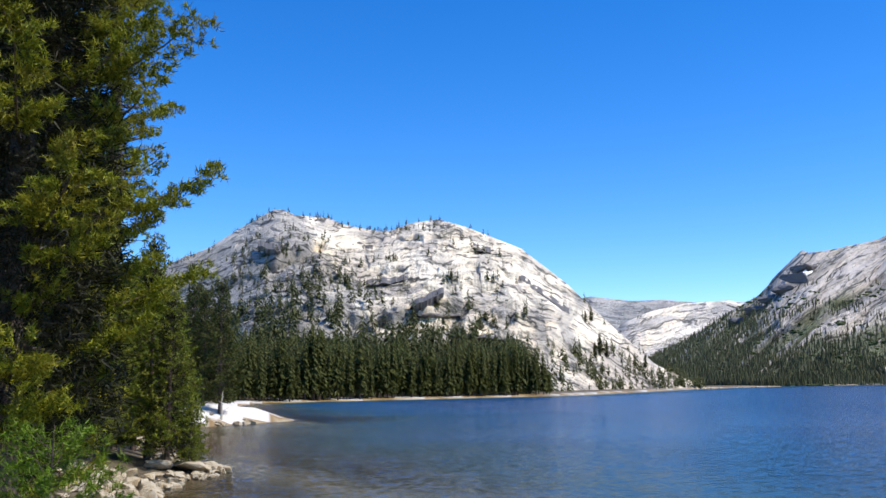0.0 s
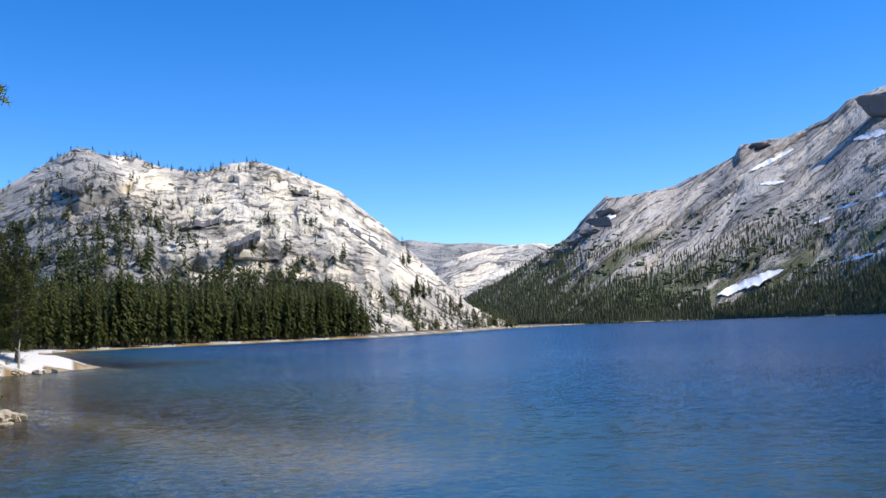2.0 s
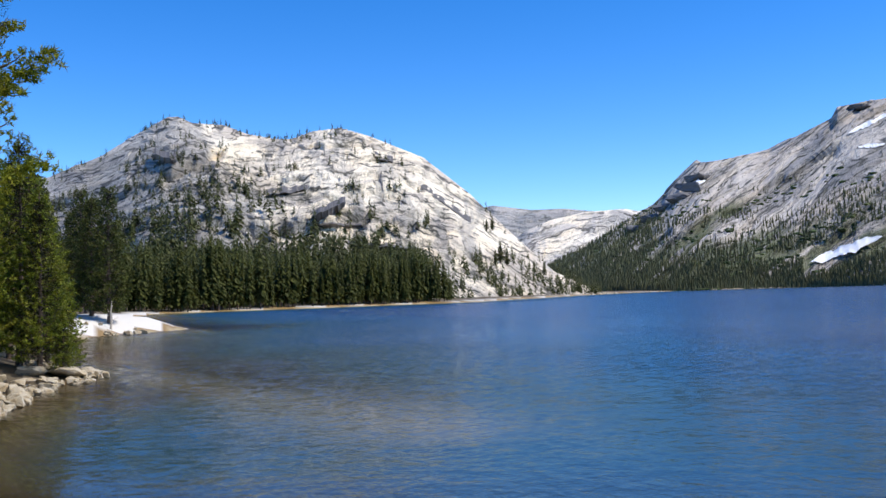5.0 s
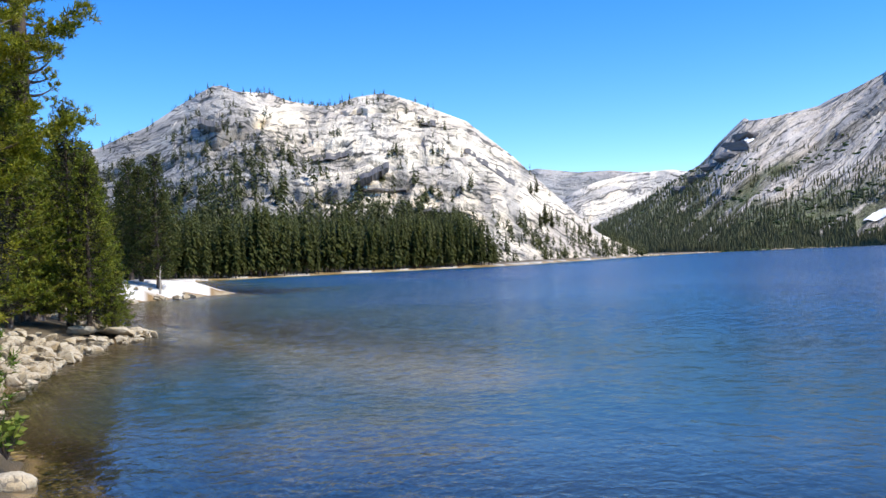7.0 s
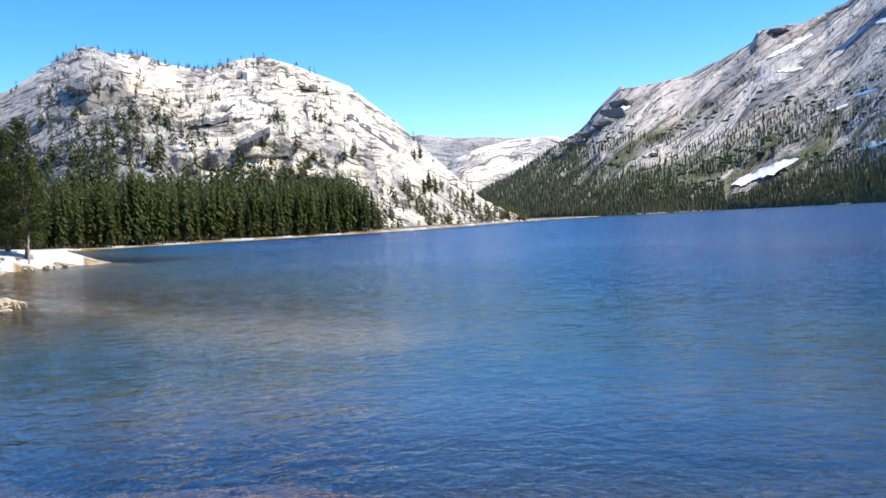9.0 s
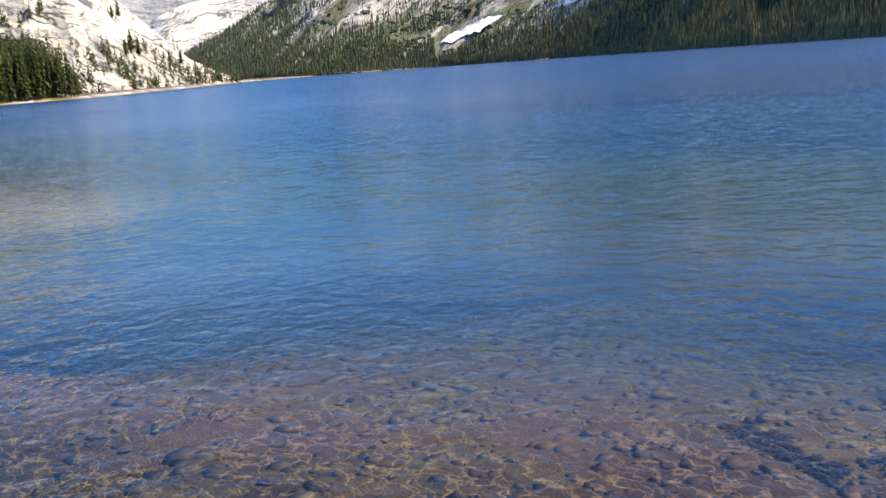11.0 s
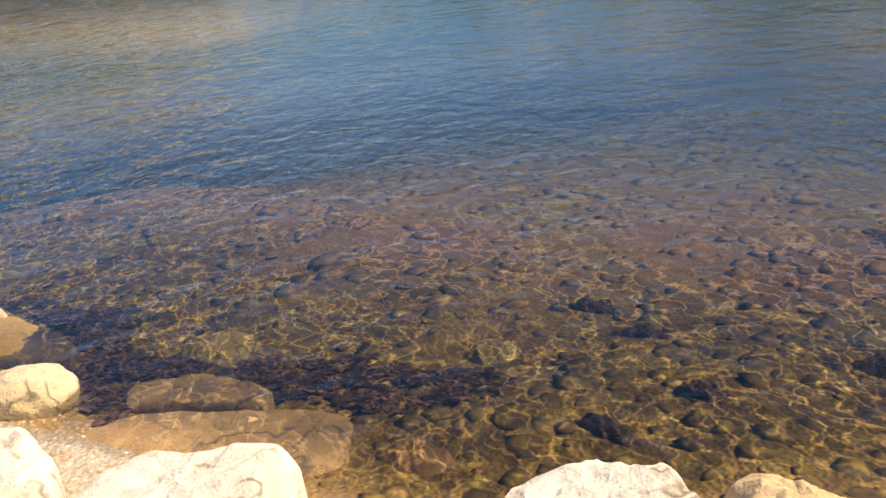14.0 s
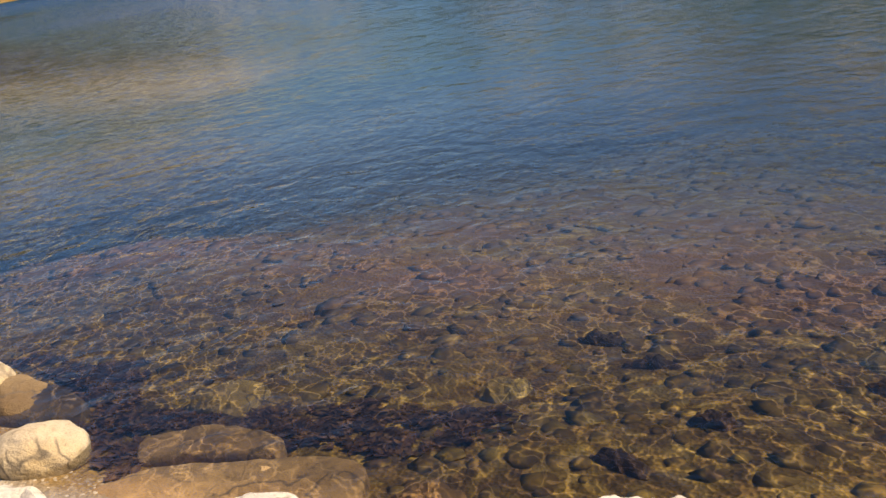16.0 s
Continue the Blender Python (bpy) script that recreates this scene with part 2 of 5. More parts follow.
def mat_water():
    """Clear lake water: rippled gloss over a clear body that colours and clouds with depth."""
    m = Mat("lake_water")
    d = m.attr("depth").outputs["Fac"]
    v = m.coord((1.0, 1.0, 1.0), turn=(0, 0, 0.35))
    stretch = m.coord((0.45, 1.0, 1.0), turn=(0, 0, 0.35))
    w1 = m.noise(4.2, 3, 0.5, m.coord((1.0, 0.9, 1.0), turn=(0, 0, 0.5)), 0.8)
    w2 = m.noise(1.1, 3, 0.5, m.coord((0.8, 1.0, 1.0), turn=(0, 0, -0.3)), 0.6)
    w3 = m.noise(0.05, 3, 0.5, stretch)
    h = m.math("ADD", m.math("MULTIPLY", w1, 0.015), m.math("ADD", m.math("MULTIPLY", w2, 0.022), m.math("MULTIPLY", w3, 0.3)))
    near = m.node("Bump", Height=h, Strength=1.0, Distance=1.0).outputs["Normal"]

    def vec(op, a, b_):
        n = m.t.nodes.new("ShaderNodeVectorMath")
        n.operation = op
        m.put(n.inputs[0], a)
        m.put(n.inputs[1], b_)
        return n.outputs[0]

    # open water: wavelets too small to model, as random slopes
    chop = m.node("TexNoise", Scale=4.0, Detail=4.0, Roughness=0.7, Vector=m.coord((0.75, 1.0, 1.0), turn=(0, 0, 0.35))).outputs["Color"]
    ruffled = vec("NORMALIZE", vec("ADD", vec("MULTIPLY", vec("SUBTRACT", chop, (0.5, 0.5, 0.5)), (1.6, 2.3, 0.0)), (0, 0, 1)), (0, 0, 0))
    bump = m.mix(m.attr("offshore").outputs["Fac"], near, ruffled)
    # caustics painted into the water's clear colour: a net of bright lines
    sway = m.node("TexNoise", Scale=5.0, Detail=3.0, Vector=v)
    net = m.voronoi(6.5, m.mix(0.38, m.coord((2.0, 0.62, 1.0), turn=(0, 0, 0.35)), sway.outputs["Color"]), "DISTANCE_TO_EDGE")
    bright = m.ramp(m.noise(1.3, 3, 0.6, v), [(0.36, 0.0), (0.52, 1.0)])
    caustic_tint = m.mix(bright, (0.5, 0.5, 0.5), m.ramp(net, [(0.0, 1.0), (0.028, 1.0), (0.07, 0.38)]))
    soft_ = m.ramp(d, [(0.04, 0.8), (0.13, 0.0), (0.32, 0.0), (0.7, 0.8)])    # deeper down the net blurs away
    caustic_tint = m.mix(soft_, caustic_tint, (0.98, 0.98, 0.98))
    tint = m.node("CombineColor")
    for k, rate in zip(("Red", "Green", "Blue"), (0.24, 0.11, 0.13)):
        m.put(tint.inputs[k], m.math("POWER", 2.718, m.math("MULTIPLY", d, -rate)))
    clear = m.node("BsdfTransparent", Color=m.mix(1.0, tint.outputs[0], caustic_tint, "MULTIPLY"))
    body = m.node("BsdfDiffuse", Color=m.mix(m.attr("sand").outputs["Fac"], m.ramp(m.math("MULTIPLY", d, 0.1), [(0.05, (0.075, 0.080, 0.066)), (0.18, (0.022, 0.055, 0.066)), (0.40, (0.007, 0.046, 0.098)), (0.65, (0.006, 0.050, 0.115)), (1.0, (0.002, 0.030, 0.088))]), (0.16, 0.15, 0.115)))    # milky over the sand bar
    murk = m.math("SUBTRACT", 1.0, m.math("POWER", 2.718, m.math("ADD", m.math("MULTIPLY", m.math("MULTIPLY", d, d), -0.30), m.math("MULTIPLY", m.math("POWER", d, 4.0), -0.03))))
    murk = m.math("MAXIMUM", murk, m.math("MULTIPLY", m.attr("sand").outputs["Fac"], 0.9))
    inside = m.node("MixShader", Fac=murk)
    m.t.links.new(clear.outputs[0], inside.inputs[1])
    m.t.links.new(body.outputs[0], inside.inputs[2])
    gloss = m.node("BsdfGlossy", Color=(1, 1, 1, 1), Roughness=m.ramp(m.math("MULTIPLY", d, 0.1), [(0.04, 0.06), (0.12, 0.12), (0.5, 0.16)]), Normal=bump)
    fres = m.node("Fresnel", IOR=1.27, Normal=bump)
    top = m.node("MixShader", Fac=m.math("MINIMUM", fres.outputs[0], m.ramp(m.math("MULTIPLY", d, 0.05), [(0.03, 0.29), (0.06, 0.28), (0.10, 0.23), (0.2, 0.26), (0.65, 0.45)])))    # rough water never mirrors fully
    m.t.links.new(inside.outputs[0], top.inputs[1])
    m.t.links.new(gloss.outputs[0], top.inputs[2])
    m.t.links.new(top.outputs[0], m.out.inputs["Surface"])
    return m.m


def mat_snow():
    m = Mat("old_snow")
    n = m.noise(0.06, 6, 0.6)
    return m.done(m.ramp(n, [(0.3, (0.74, 0.74, 0.74)), (0.6, (0.88, 0.89, 0.9))]), 0.6, n, 0.4, 2.0)


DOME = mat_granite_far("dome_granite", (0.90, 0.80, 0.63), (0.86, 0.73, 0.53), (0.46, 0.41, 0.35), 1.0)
RIDGE = mat_granite_far("ridge_granite", (0.56, 0.515, 0.46), (0.54, 0.47, 0.40), (0.25, 0.24, 0.23), 2.2)
# ridge granite darkened: the shade of the left-facing cliffs as base colour
SHADED_CLIFF = mat_rock("shade_dark_cliff", (0.20, 0.195, 0.20), (0.16, 0.15, 0.145), 0.4)
FAR = mat_granite_far("far_granite", (0.40, 0.39, 0.37), (0.44, 0.40, 0.36), (0.22, 0.23, 0.24), 3.0, 0.7)
HUMP = mat_granite_far("hump_granite", (0.92, 0.83, 0.69), (0.90, 0.78, 0.60), (0.50, 0.47, 0.44), 3.0, 0.9)
ROCK = mat_rock("shore_granite", (0.70, 0.68, 0.62), (0.57, 0.48, 0.34))
WET = mat_rock("sunken_granite", (0.42, 0.265, 0.12), (0.30, 0.17, 0.07), 0.6)
DARKWET = mat_rock("weedy_granite", (0.13, 0.080, 0.055), (0.075, 0.042, 0.032), 0.5)
DAMP = mat_rock("damp_granite", (0.25, 0.18, 0.105), (0.16, 0.105, 0.055), 0.6)
SANDY = mat_rock("sandy_slab", (0.50, 0.34, 0.17), (0.40, 0.25, 0.115), 0.8)
PALEWET = mat_rock("pale_sunken_granite", (0.58, 0.45, 0.2), (0.44, 0.30, 0.11), 0.6)
ORANGE = mat_rock("orange_stained_granite", (0.58, 0.44, 0.27), (0.50, 0.27, 0.10))
STONES = mat_bed_stone("bed_stones")
SHORE = mat_rock("wooded_shore_granite", (0.57, 0.49, 0.36), (0.43, 0.32, 0.17))
# filler blades for crown interiors, their shade put into the colour
INNER = mat_foliage("crown_shade_fill", (0.012, 0.013, 0.006), (0.028, 0.030, 0.008), (0.035, 0.026, 0.012))
PINE = mat_foliage("pine_needles", (0.040, 0.066, 0.005), (0.33, 0.335, 0.018), (0.26, 0.20, 0.02))
FIR = mat_foliage("fir_needles", (0.034, 0.068, 0.008), (0.23, 0.26, 0.02), (0.24, 0.2, 0.025))
DARKFIR = mat_foliage("dark_fir_needles", (0.022, 0.038, 0.008), (0.115, 0.13, 0.025), (0.13, 0.11, 0.028))
SAPLING = mat_foliage("sapling_needles", (0.025, 0.065, 0.005), (0.18, 0.28, 0.014), (0.21, 0.22, 0.02))
WOODS = mat_foliage("woods_needles", (0.034, 0.048, 0.011), (0.098, 0.105, 0.022), (0.12, 0.11, 0.028), 0.03)
DOMEWOODS = mat_foliage("dome_needles", (0.030, 0.042, 0.014), (0.10, 0.108, 0.033), (0.085, 0.085, 0.032), 0.03)
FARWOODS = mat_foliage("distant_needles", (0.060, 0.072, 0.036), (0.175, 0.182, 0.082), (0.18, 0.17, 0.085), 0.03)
BARK = mat_bark("pine_bark", (0.06, 0.045, 0.035), (0.16, 0.11, 0.08))
DEADWOOD = mat_bark("bleached_wood", (0.30, 0.26, 0.21), (0.46, 0.41, 0.34))
TWIG = mat_bark("dead_twigs", (0.10, 0.08, 0.06), (0.22, 0.18, 0.14))
SNOW = mat_snow()
GROUND = mat_ground()
WATER = mat_water()


# ---- building helpers ----
def mesh_object(name, verts, faces, material, parent=None, label="", smooth=False):
    me = bpy.data.meshes.new(name)
    me.from_pydata([tuple(v) for v in verts], [], [tuple(f) for f in faces])
    me.materials.append(material)
    if smooth:
        me.polygons.foreach_set("use_smooth", [True] * len(me.polygons))
    ob = new(name, me)
    if parent:
        ob.parent = parent
    return tagged(ob, label)


def part(name, bm, material, parent, label="", smooth=False):
    me = bpy.data.meshes.new(name)
    bm.to_mesh(me)
    bm.free()
    me.materials.append(material)
    if smooth:
        me.polygons.foreach_set("use_smooth", [True] * len(me.polygons))
    ob = new(name, me)
    ob.parent = parent
    return tagged(ob, label)


def smoothstep(a, b, x):
    t = np.clip((np.asarray(x, float) - a) / (b - a), 0, 1)
    return t * t * (3 - 2 * t)


def lattice_noise(x, y, seed=0):
    """Smooth value noise on arrays, about -1 to 1."""
    rng = np.random.RandomState(seed)
    table = rng.rand(256, 256) * 2 - 1
    xi, yi = np.floor(x).astype(int), np.floor(y).astype(int)
    fx, fy = x - xi, y - yi
    fx, fy = fx * fx * (3 - 2 * fx), fy * fy * (3 - 2 * fy)
    g = lambda i, j: table[i % 256, j % 256]
    return (g(xi, yi) * (1 - fx) + g(xi + 1, yi) * fx) * (1 - fy) + (g(xi, yi + 1) * (1 - fx) + g(xi + 1, yi + 1) * fx) * fy


def fractal(x, y, octaves=5, seed=0, gain=0.5, ridged=False):
    total, amp = 0, 1.0
    for o in range(octaves):
        n = lattice_noise(x * 2**o + 17.3 * o, y * 2**o - 9.1 * o, seed + o)
        total = total + amp * (1 - 2 * np.abs(n) if ridged else n)
        amp *= gain
    return total


# ---- the lake's outline and the ground ----
LAKE = np.array([
    (60, -30), (9, -4), (3.2, 0.8), (1.9, 1.95), (1.5, 2.2), (0.72, 2.5), (0.32, 2.95), (-0.12, 3.5), (-0.5, 3.98), (-0.82, 4.27), (-1.1, 4.95), (-1.45, 5.7), (-1.8, 6.6), (-2.9, 8.4),
    (-4.5, 11.2), (-6.2, 13.4), (-7.6, 17.0), (-8.2, 21), (-8.9, 26), (-9.5, 30.2), (-8.75, 32.0), (-8.8, 33.2), (-10.2, 36.0), (-13, 41), (-19, 60), (-21, 76), (-14.8, 93), (-24, 110), (-43, 190), (-47, 232),
    (-20, 262), (10, 290), (36, 312), (70, 400), (130, 560), (220, 780), (420, 1180), (640, 1200), (720, 950), (560, 500), (480, 250), (300, 0)], float)


def lake_distance(x, y):
    """Metres from the shore: above zero on land, below zero in the lake."""
    best, inside = np.full(np.shape(x), 1e9), np.zeros(np.shape(x), bool)
    for (ax, ay), (bx, by) in zip(LAKE, np.roll(LAKE, -1, 0)):
        dx, dy = bx - ax, by - ay
        t = np.clip(((x - ax) * dx + (y - ay) * dy) / (dx * dx + dy * dy), 0, 1)
        best = np.minimum(best, np.hypot(x - ax - t * dx, y - ay - t * dy))
        cross = ((ay > y) != (by > y)) & (x < dx * (y - ay) / (dy if dy else 1e-9) + ax)
        inside ^= cross
    return np.where(inside, -best, best)


def sand_bar(x, y):
    """A tongue of pale sand under the water, 0 to 1."""
    (ax, ay), (bx, by) = (-10.0, 38.0), (1.4, 17.8)
    dx, dy = bx - ax, by - ay
    t = np.clip(((x - ax) * dx + (y - ay) * dy) / (dx * dx + dy * dy), -0.1, 1.02)
    d = np.hypot(x - ax - t * dx, y - ay - t * dy)
    return 0.6 * np.exp(-((d / (1.7 + 0.6 * fractal(x * 0.15, y * 0.15, 3, 5))) ** 2))


def ground_height(x, y):
    if np.ndim(x) == 0:
        return ground_height(np.array([x], float), np.array([y], float))[0]
    x, y = np.asarray(x, float), np.asarray(y, float)
    s = lake_distance(x, y)
    reach = np.hypot(x, y)
    s = s + fractal(x * 0.5, y * 0.5, 3, 40) * 0.25 * smoothstep(2, 12, reach) + fractal(x * 0.02, y * 0.02, 3, 44) * 5 * smoothstep(120, 300, reach)
    land = 0.62 * smoothstep(-0.2, 3.2, s) + 0.03 * np.clip(s - 2, 0, 60) + 0.004 * np.clip(s - 60, 0, 2000)
    land = land * (1 - 0.45 * smoothstep(130, 220, reach) * (1 - smoothstep(4, 12, s)))
    land = land * (1 + smoothstep(60, 72, y) * (1 - smoothstep(105, 125, y)) * (1.1 * smoothstep(0.5, 6.0, s) - 0.5 * (1 - smoothstep(0.0, 2.5, s))))
    land += fractal(x * 0.9, y * 0.9, 4, 7) * 0.06 * smoothstep(0.0, 1.5, s)
    w = np.clip(-s, 0, None)
    mid = (w > 2) & (w < 45)
    if np.any(mid):    # no crease along the middle of the bays
        mx, my, mw = x[mid], y[mid], w[mid]
        r = 0.45 * mw
        ring = sum(np.clip(-lake_distance(mx + r * math.cos(k * 0.7854), my + r * math.sin(k * 0.7854)), 0, None) for k in range(8)) / 8
        g = smoothstep(2, 5, mw) * (1 - smoothstep(30, 45, mw))
        w = w.copy()
        w[mid] = mw + (ring - mw) * g
    w = np.clip(w + fractal(x * 0.09, y * 0.09, 3, 46) * 3.0 * smoothstep(3, 14, w), 0, None)
    bed = -np.minimum(0.05 + 0.15 * w + 0.004 * w * w, 14)
    bed = bed - 1.3 * smoothstep(0.4, 5.0, w) * smoothstep(7.5, 17.0, y) * np.exp(-((x + 1.5 + 0.25 * (y - 14)) / 5.0) ** 2 - ((y - 15.5) / 6.5) ** 2)
    bed = bed - 0.7 * smoothstep(0.05, 1.6, w) * smoothstep(7.0, 10.0, y) * (1 - smoothstep(22, 30, y)) * (1 - smoothstep(-3.5, 0.0, x))    # the wooded bank falls off steeply
    bed += fractal(x * 1.4, y * 1.4, 4, 9) * 0.05 * np.clip(w, 0, 1)
    k = smoothstep(-0.25, 0.25, s)
    return bed * (1 - k) + land * k


def polar_sheet(name, material, height, rings, spokes, label, category):
    """One sheet round the beach, fine near by and coarse far off."""
    a = np.linspace(0, 2 * math.pi, spokes, endpoint=False)
    r = np.asarray(rings)
    x, y = (r[:, None] * np.sin(a)[None]).ravel(), (r[:, None] * np.cos(a)[None]).ravel()
    z = height(x, y)
    n = len(r)
    i, j = np.meshgrid(np.arange(n - 1), np.arange(spokes), indexing="ij")
    j2 = (j + 1) % spokes
    f = np.stack([i * spokes + j, (i + 1) * spokes + j, (i + 1) * spokes + j2, i * spokes + j2], -1).reshape(-1, 4)[:, ::-1]
    ob = mesh_object(name, np.stack([x, y, z], 1), f.tolist(), material, smooth=True)
    return tagged(ob, label, category, kind="structure"), x, y


RINGS = np.concatenate([[0.01], np.geomspace(0.4, 4600, 200)])
ground, gx, gy = polar_sheet("ground", GROUND, ground_height, RINGS, 480, "gravelly shore and brown lake bed with patches of sand", "ground")
gz = ground_height(gx, gy)
layer = ground.data.attributes.new("depth", "FLOAT", "POINT")
layer.data.foreach_set("value", np.clip(-gz, 0, 20))
layer = ground.data.attributes.new("sand", "FLOAT", "POINT")
layer.data.foreach_set("value", np.clip(0.4 * (1 - smoothstep(5, 7, np.hypot(gx, gy))) * (gz > -0.05) * (1 - smoothstep(0.5, 1.2, lake_distance(gx, gy))) + smoothstep(60, 75, gy) * (np.maximum(smoothstep(110, 130, gy), smoothstep(-27, -23, gx))) * smoothstep(-0.4, -0.1, gz) * (1 - smoothstep(0.35, 0.6, gz) * smoothstep(95, 110, gy)), 0, 1))
water, wx, wy = polar_sheet("lake_water", WATER, lambda x, y: np.zeros_like(x), np.concatenate([[0.01], np.geomspace(0.6, 1900, 120)]), 270,
                            "clear blue rippled lake water over a stony bed", "lake")
layer = water.data.attributes.new("depth", "FLOAT", "POINT")
layer.data.foreach_set("value", np.clip(-ground_height(wx, wy), 0, 20))
layer = water.data.attributes.new("offshore", "FLOAT", "POINT")
layer.data.foreach_set("value", 0.12 * smoothstep(8, 16, np.hypot(wx, wy)) + 0.23 * smoothstep(14, 40, np.hypot(wx, wy)) + 0.65 * smoothstep(40, 130, np.hypot(wx, wy)))
layer = water.data.attributes.new("sand", "FLOAT", "POINT")
layer.data.foreach_set("value", np.clip(sand_bar(wx, wy), 0, 1))


# ---- mountains ----
def blocks(x, y, seed):
    """A random value, -1 to 1, for the cell of a jittered grid that each place falls in."""
    rg = np.random.RandomState(seed)
    jx, jy, val = rg.rand(128, 128), rg.rand(128, 128), rg.rand(128, 128) * 2 - 1
    xi, yi = np.floor(x).astype(int), np.floor(y).astype(int)
    best, out = np.full(x.shape, 1e9), np.zeros(x.shape)
    for a in (-1, 0, 1):
        for c in (-1, 0, 1):
            i, j = (xi + a) % 128, (yi + c) % 128
            d = (xi + a + jx[i, j] - x) ** 2 + (yi + c + jy[i, j] - y) ** 2
            near = d < best
            best = np.where(near, d, best)
            out = np.where(near, val[i, j], out)
    return out


def mountain(name, material, stations, u, nv, bulge, lay, sheets, label, seed, back=0.5, tilt=0.0, amount=None, cells=1.0, cliffs=(), grey_mask=None, scrub=None):
    """A slope of stepped granite sheets from its foot to its crest, which the sheets follow.
    Stations: degrees from +y, metres to the foot, metres to the crest, the crest's rise in degrees seen from the beach.
    Sheets: gap between two ledges and height of a step, in metres. lay: how closely the sheets follow the crest; tilt: how much more they rise with the bearing."""
    st = np.array(stations, float)
    fine = np.arange(st[0, 0], st[-1, 0], 0.05)
    ease = lambda q, n: np.interp(u, fine, np.convolve(np.pad(np.interp(fine, st[:, 0], q), n, mode="edge"), np.hanning(2 * n + 1) / np.hanning(2 * n + 1).sum(), "valid"))
    foot, crest, rise, body = ease(st[:, 1], 12), ease(st[:, 2], 12), ease(st[:, 3], 3), ease(st[:, 3], 40)
    v = np.concatenate([np.linspace(0, 1, nv), 1 + np.linspace(0, back, nv // 6)[1:]])
    d = foot[:, None] + (crest - foot)[:, None] * v[None]
    shape = np.where(v <= 1, (1 - bulge) * v + bulge * np.sin(np.minimum(v, 1) * math.pi / 2), np.maximum(1 - ((v - 1) * 1.3) ** 2, 0))[None]
    a = np.radians(u)[:, None]
    x, y = np.sin(a) * d, np.cos(a) * d
    peak = (shape / d)[:, :nv].max(1)
    edge = smoothstep(0.72, 0.97, v)[None]
    z = (np.tan(np.radians(body)) / peak)[:, None] * shape * (1 - edge) + (np.tan(np.radians(rise)) / peak)[:, None] * shape * edge
    # places along the sheets and across them, in metres
    k = 0.0175 * crest.mean()
    r0 = np.degrees(np.arctan2(z, d))
    p = k * u[:, None] + 0 * z
    q = k * (r0 - lay * body[:, None] - tilt * u[:, None])
    p, q = p + 0.35 * k * fractal(p / (4 * k), q / (2 * k), 4, seed), q + 0.22 * k * fractal(p / (2.4 * k), q / (1.2 * k), 4, seed + 5)
    fade = (smoothstep(0, 0.05, v) * (1 - 0.9 * smoothstep(0.86, 1.0, v)))[None]
    if amount is not None:
        fade = fade * amount(u)[:, None]
    ledge, smooth = np.zeros_like(z), z
    z = z + 0.05 * k * fractal(p / (3.0 * k), q / (1.0 * k), 4, seed + 8, 0.5, True) * fade
    for n, (gap, high) in enumerate(sheets):
        level = q / gap + 0.5 * fractal(p / (gap * 7), q / (gap * 3), 3, seed + 10 + n)
        cut = level % 1.0
        row = np.floor(level)
        there = smoothstep(-0.1, 0.35, lattice_noise(p / (gap * 4.5) + row * 7.31, row * 3.77, seed + 20 + n))
        z = z + high * there * fade * (smoothstep(0.80, 1.0, cut) - cut)
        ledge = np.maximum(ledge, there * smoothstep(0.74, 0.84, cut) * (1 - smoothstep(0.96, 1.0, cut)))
    big, mid, low = blocks(p / (3.0 * k), q / (0.8 * k), seed + 70), blocks(p / (1.7 * k), q / (0.36 * k), seed + 71), blocks((p + 0.5 * q) / (0.8 * k), q / (0.17 * k), seed + 72)
    z = z + cells * fade * k * (0.085 * big + 0.07 * mid + 0.04 * low)
    z = z + fractal(p / (1.0 * k), q / (0.3 * k), 3, seed + 30) * 0.03 * k * fade - 1.0 * (1 - smoothstep(0, 0.02, v))[None]
    elev = np.maximum.accumulate(np.degrees(np.arctan2(z, d)), axis=1)
    out = np.zeros_like(z)
    for b0, h0, b1, h1, drop in cliffs:
        t = (u - b0) / (b1 - b0)
        line = h0 + (h1 - h0) * t + 0.14 * fractal(u * 0.9, u * 0 + b0, 3, seed + 90)
        v0 = np.array([np.interp(w, e[:nv], v[:nv]) for w, e in zip(line, elev)])
        v0 = np.convolve(np.pad(v0, 10, mode="edge"), np.hanning(21) / np.hanning(21).sum(), "valid")[:, None]
        size = drop * (smoothstep(0, 0.15, t) * (1 - smoothstep(0.85, 1, t)) * (0.9 + 0.25 * fractal(u * 0.5, u * 0 + h0, 2, seed + 91)))[:, None]
        w = v[None]
        z = z - size * smoothstep(v0 - 0.13, v0 - 0.004, w) * (1 - smoothstep(v0 - 0.004, v0 + 0.006, w))
        out = np.maximum(out, 0.75 * size * smoothstep(v0 - 0.006, v0 + 0.004, w) * (1 - smoothstep(v0 + 0.012, v0 + 0.10, w)))
    x, y = np.sin(a) * (d - out), np.cos(a) * (d - out)    # the lips stand out over the hollows
    soft = lambda h: np.convolve(np.pad(h, 4, mode="edge"), np.hanning(9) / np.hanning(9).sum(), "valid")
    tall = np.tan(np.radians(rise)) / np.maximum((z / d)[:, :nv].max(1), 1e-4)
    z = z * (1 + (np.clip(soft(tall), 0.6, 1.5)[:, None] - 1) * smoothstep(0.5, 0.85, np.minimum(v, 1))[None])
    m = len(v)
    i, j = np.meshgrid(np.arange(len(u) - 1), np.arange(m - 1), indexing="ij")
    f = np.stack([i * m + j, (i + 1) * m + j, (i + 1) * m + j + 1, i * m + j + 1], -1).reshape(-1, 4)
